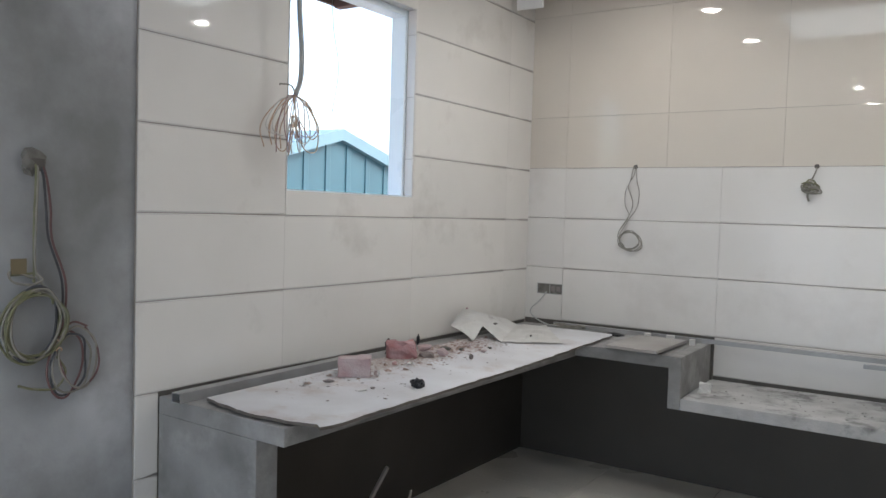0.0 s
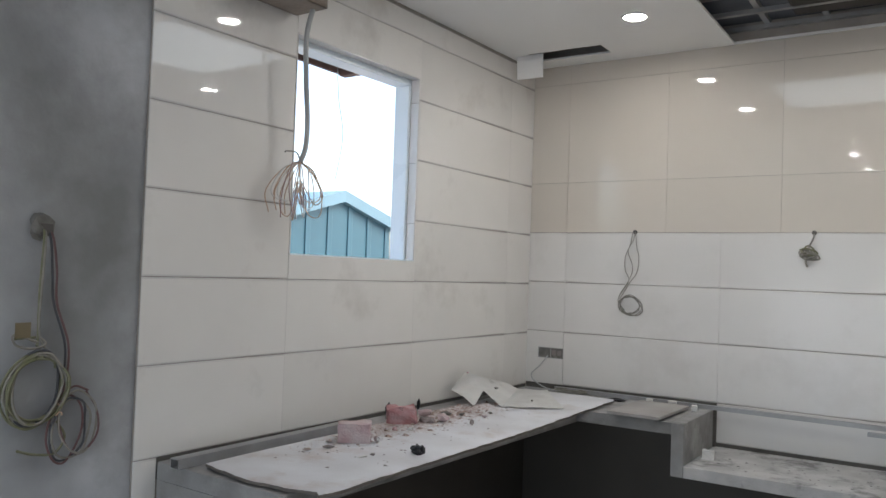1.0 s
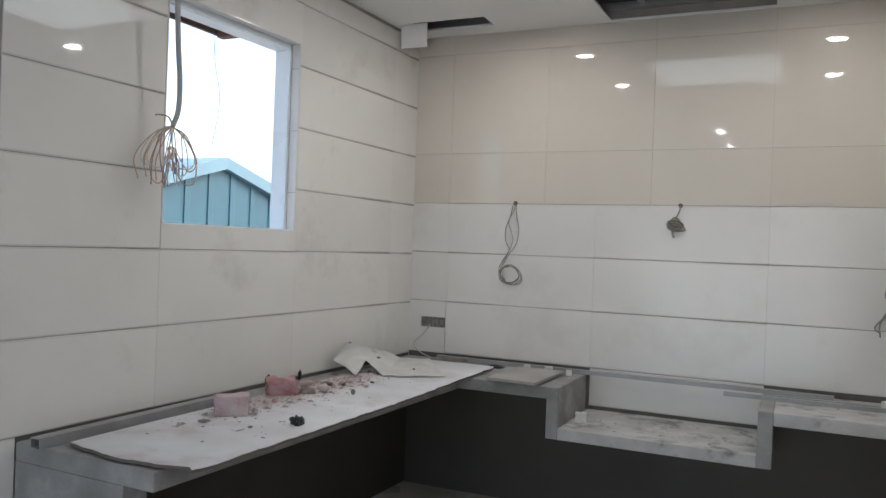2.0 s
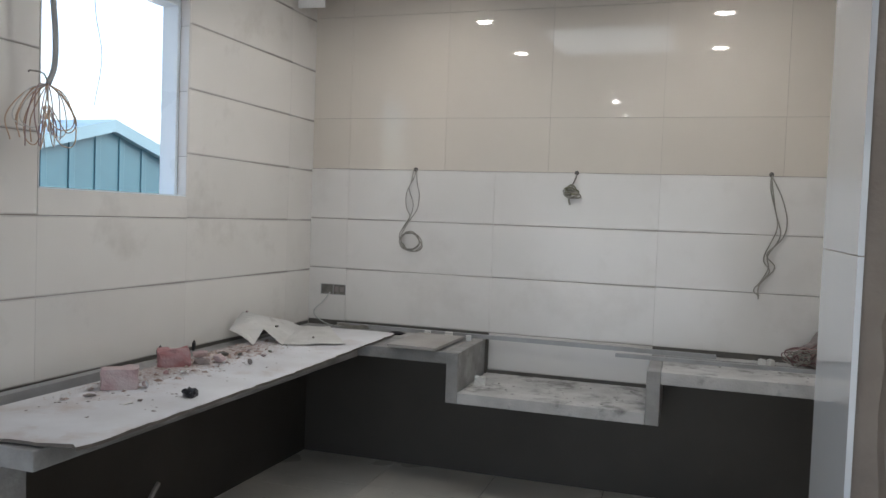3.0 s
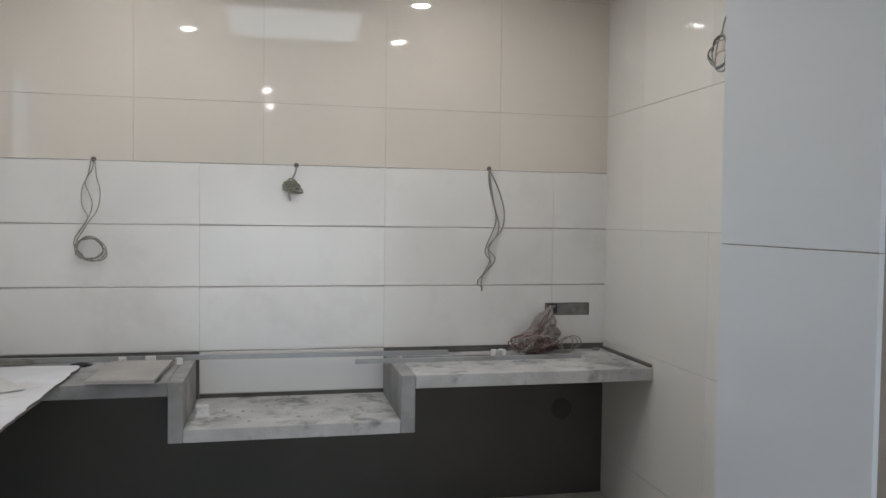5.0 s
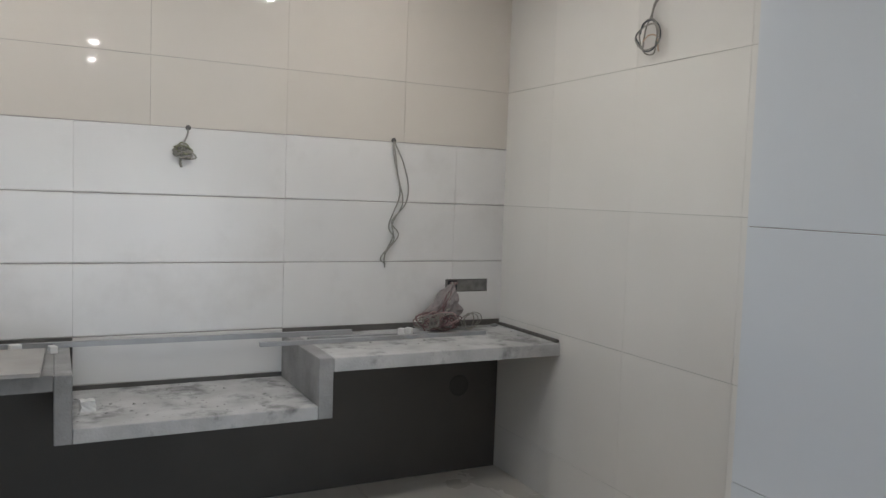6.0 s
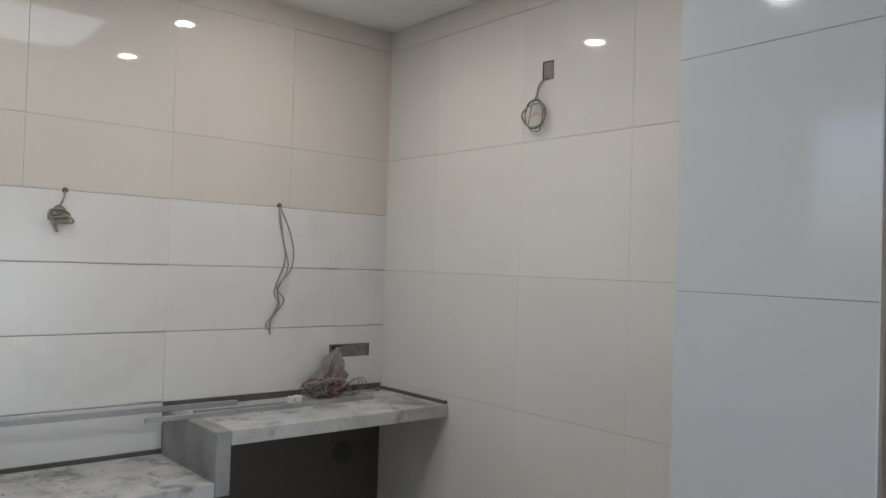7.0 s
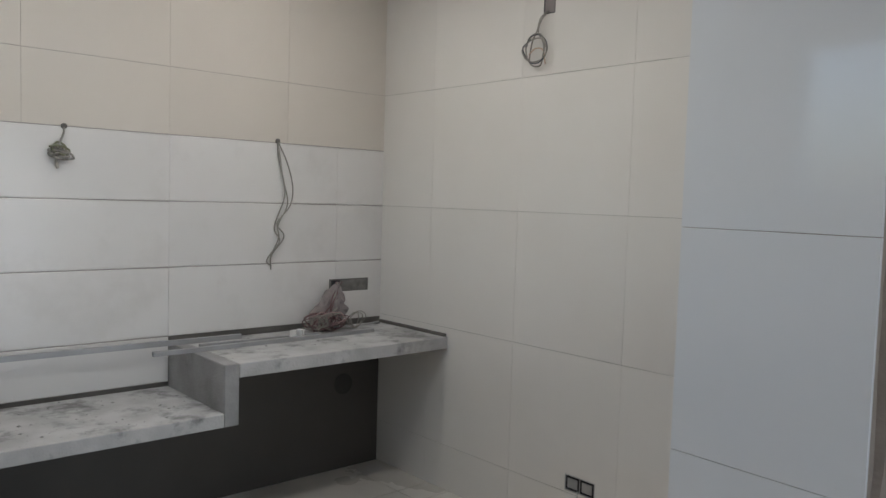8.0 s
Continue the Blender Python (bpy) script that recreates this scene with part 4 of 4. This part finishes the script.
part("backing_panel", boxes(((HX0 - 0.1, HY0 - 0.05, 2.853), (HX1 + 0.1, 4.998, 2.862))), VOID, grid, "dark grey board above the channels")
duct = thing("air_duct", pose(-0.56, 4.72, 2.852), "dark air duct under the board in the ceiling opening", "duct")
part("casing", boxes(((-0.17, -0.16, -0.05), (0.26, 0.12, 0.0)), bevel=0.018), SOOT, duct)
wire(duct, [(0.16, -0.17, -0.004), (0.20, -0.19, -0.03), (0.25, -0.20, -0.02), (0.30, -0.185, -0.035), (0.33, -0.20, -0.004)], 0.008, PAPER, "conduit")


def flap_shape(u, v):
    return (-2.215 + 0.165 * u, 4.70 + 0.012 * v + 0.01 * u, CEIL + 0.005 - 0.135 * v)


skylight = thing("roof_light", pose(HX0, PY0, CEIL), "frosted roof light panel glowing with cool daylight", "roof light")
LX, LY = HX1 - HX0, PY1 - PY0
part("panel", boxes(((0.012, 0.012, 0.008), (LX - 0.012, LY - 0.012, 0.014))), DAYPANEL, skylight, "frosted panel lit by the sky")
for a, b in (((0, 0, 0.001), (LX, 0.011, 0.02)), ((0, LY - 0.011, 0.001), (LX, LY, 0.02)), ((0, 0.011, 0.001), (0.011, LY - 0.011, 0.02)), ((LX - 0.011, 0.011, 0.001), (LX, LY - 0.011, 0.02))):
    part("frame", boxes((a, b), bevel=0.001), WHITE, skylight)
flap = tagged(mesh_object("plasterboard_flap", sheet(4, 4, flap_shape), WHITE), "white plasterboard offcut hanging from the cut hatch", "plasterboard")
mod = flap.modifiers.new("thickness", "SOLIDIFY")
mod.thickness = 0.009
bm = bmesh.new()
rnd = random.Random(7)
for k in range(26):
    a = k / 25
    x = KX0 + (KX1 - KX0) * a
    bmesh.ops.create_icosphere(bm, subdivisions=1, radius=0.012 + 0.01 * rnd.random(), matrix=pose(x, KY0 + rnd.uniform(0, 0.006), CEIL + 0.007) @ Matrix.Diagonal((1.3, 0.6, 0.45, 1)))
part("torn_edge", bm, WHITE, ceiling, "torn plasterboard edge")

# pipe end in the dark lining
stub = thing("pipe_stub", pose(0.765, BACK, 0.463, 90, 0, 0), "dark round drain pipe opening below the counter", "pipe")
bm = bmesh.new()
n, rings = 24, []
for r, z in ((0.058, -0.002), (0.056, 0.003), (0.052, 0.003), (0.050, 0.0005)):
    rings.append([bm.verts.new((r * math.cos(2 * math.pi * q / n), r * math.sin(2 * math.pi * q / n), z)) for q in range(n)])
for a, b in zip(rings, rings[1:]):
    for q in range(n):
        bm.faces.new((a[q], a[(q + 1) % n], b[(q + 1) % n], b[q]))
bm.faces.new(rings[-1])
part("pipe", bm, SOOT, stub)

# ---- on the floor ----
def card_shape(u, v):
    x = -1.56 + 0.62 * u + 0.05 * math.sin(9 * v) * (u - 0.5)
    y = 4.33 + 0.03 * u - 0.80 * v + 0.05 * noise.noise((7 * u, 1.0, 3.0)) * (1 if v < 0.1 else 0.2)
    return (x, y, 0.007 + 0.012 * max(0, noise.noise((4 * u, 4 * v, 0.5))))


tagged(mesh_object("cardboard_sheet", sheet(16, 16, card_shape, 0.004), CARD), "torn brown cardboard sheet lying on the floor tiles", "cardboard")


def film_shape(u, v):
    return (-0.90 + 0.85 * u, 4.34 - 0.06 * u - 0.8 * v, 0.004 + 0.008 * max(0, noise.noise((5 * u, 5 * v, 4.5))))


tagged(mesh_object("paper_sheet", sheet(14, 14, film_shape, 0.0015), PAPER), "pale protective paper spread on the floor tiles", "paper")
for k, (a, b, r) in enumerate((((-1.98, 3.27, 0.38), (-2.10, 3.10, 0.0), 0.011), ((-1.92, 3.36, 0.27), (-1.96, 3.32, 0.0), 0.007))):
    p, q = Vector(a), Vector(b)
    bm = boxes(((-r, -r * 0.6, 0), (r, r * 0.6, (p - q).length)), bevel=0.003)
    stick = tagged(mesh_object("timber_stick", bm, CARD), "pale timber offcut leaning below the counter", "timber", "timber offcuts")
    stick.matrix_world = Matrix.Translation(q) @ (p - q).to_track_quat("Z", "Y").to_matrix().to_4x4()

# rough plaster edge on the end of the pier
bm = bmesh.new()
rnd = random.Random(3)
front, back = [], []
for k in range(41):
    z = CEIL * k / 40
    x = 0.052 + 0.018 * noise.noise((0.3, 0.2, 3.2 * z)) + 0.006 * rnd.uniform(-1, 1)
    front.append((bm.verts.new((x, -0.508 - 0.006 * rnd.random(), z)), bm.verts.new((0.6, -0.512, z))))
    back.append((bm.verts.new((x - 0.008, -0.491, z)), bm.verts.new((0.6, -0.491, z))))
for k in range(40):
    bm.faces.new((front[k][0], front[k][1], front[k + 1][1], front[k + 1][0]))
    bm.faces.new((front[k][0], front[k + 1][0], back[k + 1][0], back[k][0]))
part("plaster_coat", bm, ROUGH, pier, "rough broken edge of a plaster coat")

# ---- pieces of the walls and the floor ----
def on_north(u, n, v):
    return (u, -n, v)


def on_west(u, n, v):
    return (n, u, v)


def on_east(u, n, v):
    return (-n, u, v)


def on_floor(u, n, v):
    return (u, v, n)


SOCKET_L, SOCKET_R = (-2.165, 0.968, -1.998, 1.033), (0.662, 0.968, 0.913, 1.035)
NO = (0, BACK, 0)
for z0, z1 in zip(ROWS_Z[:3], ROWS_Z[1:4]):
    for u0, u1 in zip((LEFT - 0.004, -2.0, -1.1, -0.2, 0.7), (-2.0, -1.1, -0.2, 0.7, RIGHT + 0.004)):
        tile(wall_north, "north", on_north, NO, u0, z0, u1, z1, LOWER, 0.006, holes=(SOCKET_L, SOCKET_R))
tile(wall_north, "north", on_north, NO, -1.1, 0.605, -0.2, 0.815, LOWER, 0.006)
for z0, z1 in ((1.73, 2.03), (2.03, 2.63), (2.63, CEIL)):
    for u0, u1 in zip((LEFT - 0.004, -2.0, -1.4, -0.8, -0.2, 0.4), (-2.0, -1.4, -0.8, -0.2, 0.4, RIGHT + 0.004)):
        tile(wall_north, "north", on_north, NO, u0, z0, u1, z1, UPPER, 0.0012, gap=0.0008)
GAP = (-WIN_S1, WIN_Z0, -WIN_S0, WIN_Z1)
for z0, z1 in zip(ROWS_Z, ROWS_Z[1:]):
    for u0, u1 in zip((-2.69, -2.03, -1.18, -0.28), (-2.03, -1.18, -0.28, 0.0004)):
        tile(wall_west, "west", on_west, (0, 0, 0), u0, z0 - 0.016, u1, min(z1 - 0.016, CEIL), SMUDGED, 0.006, holes=(GAP,), gap_u=0.0002)
for z0, z1 in ((0.0, 0.23), (0.23, 0.53), (0.53, 0.815)):
    tile(wall_west, "west", on_west, (0, 0, 0), -2.69, max(z0 - 0.016, 0), -2.602, z1 - 0.016, SMUDGED, 0.006)
EO = (RIGHT, 0, 0)
for z0, z1 in ((0.0, 0.23), (0.23, 0.83), (0.83, 1.43), (1.43, 2.03), (2.03, 2.63), (2.63, CEIL)):
    for u0, u1 in zip((2.75, 3.38, 3.98, 4.58), (3.38, 3.98, 4.58, BACK + 0.0004)):
        tile(wall_east, "east", on_east, EO, u0, z0, u1, z1, SIDE, 0.0012, gap=0.0008, holes=((3.486, 0.24, 3.645, 0.31), (3.80, 2.292, 3.866, 2.375)))
for z0, z1 in ((0.0, 0.22), (0.22, 0.820), (0.820, 1.420), (1.420, 2.020), (2.020, 2.620), (2.620, CEIL)):
    tile(pier, "pier", on_east, (0, 0, 0), -0.50, z0, 0.0, z1, PIER, 0.0012, gap=0.0008)
xs = [-2.4] + [-2.25 + 0.61 * k for k in range(10)]
ys = [4.39 - 0.61 * k for k in range(11)][::-1] + [4.55, BACK]
for x0, x1 in zip(xs, xs[1:]):
    for y0, y1 in zip(ys, ys[1:]):
        tile(floor, "floor", on_floor, (0, 0, 0), x0, y0, x1, y1, FLOOR, 0.001, gap=0.002, gap_u=0.002, lip=0.0, name="floor_tile")
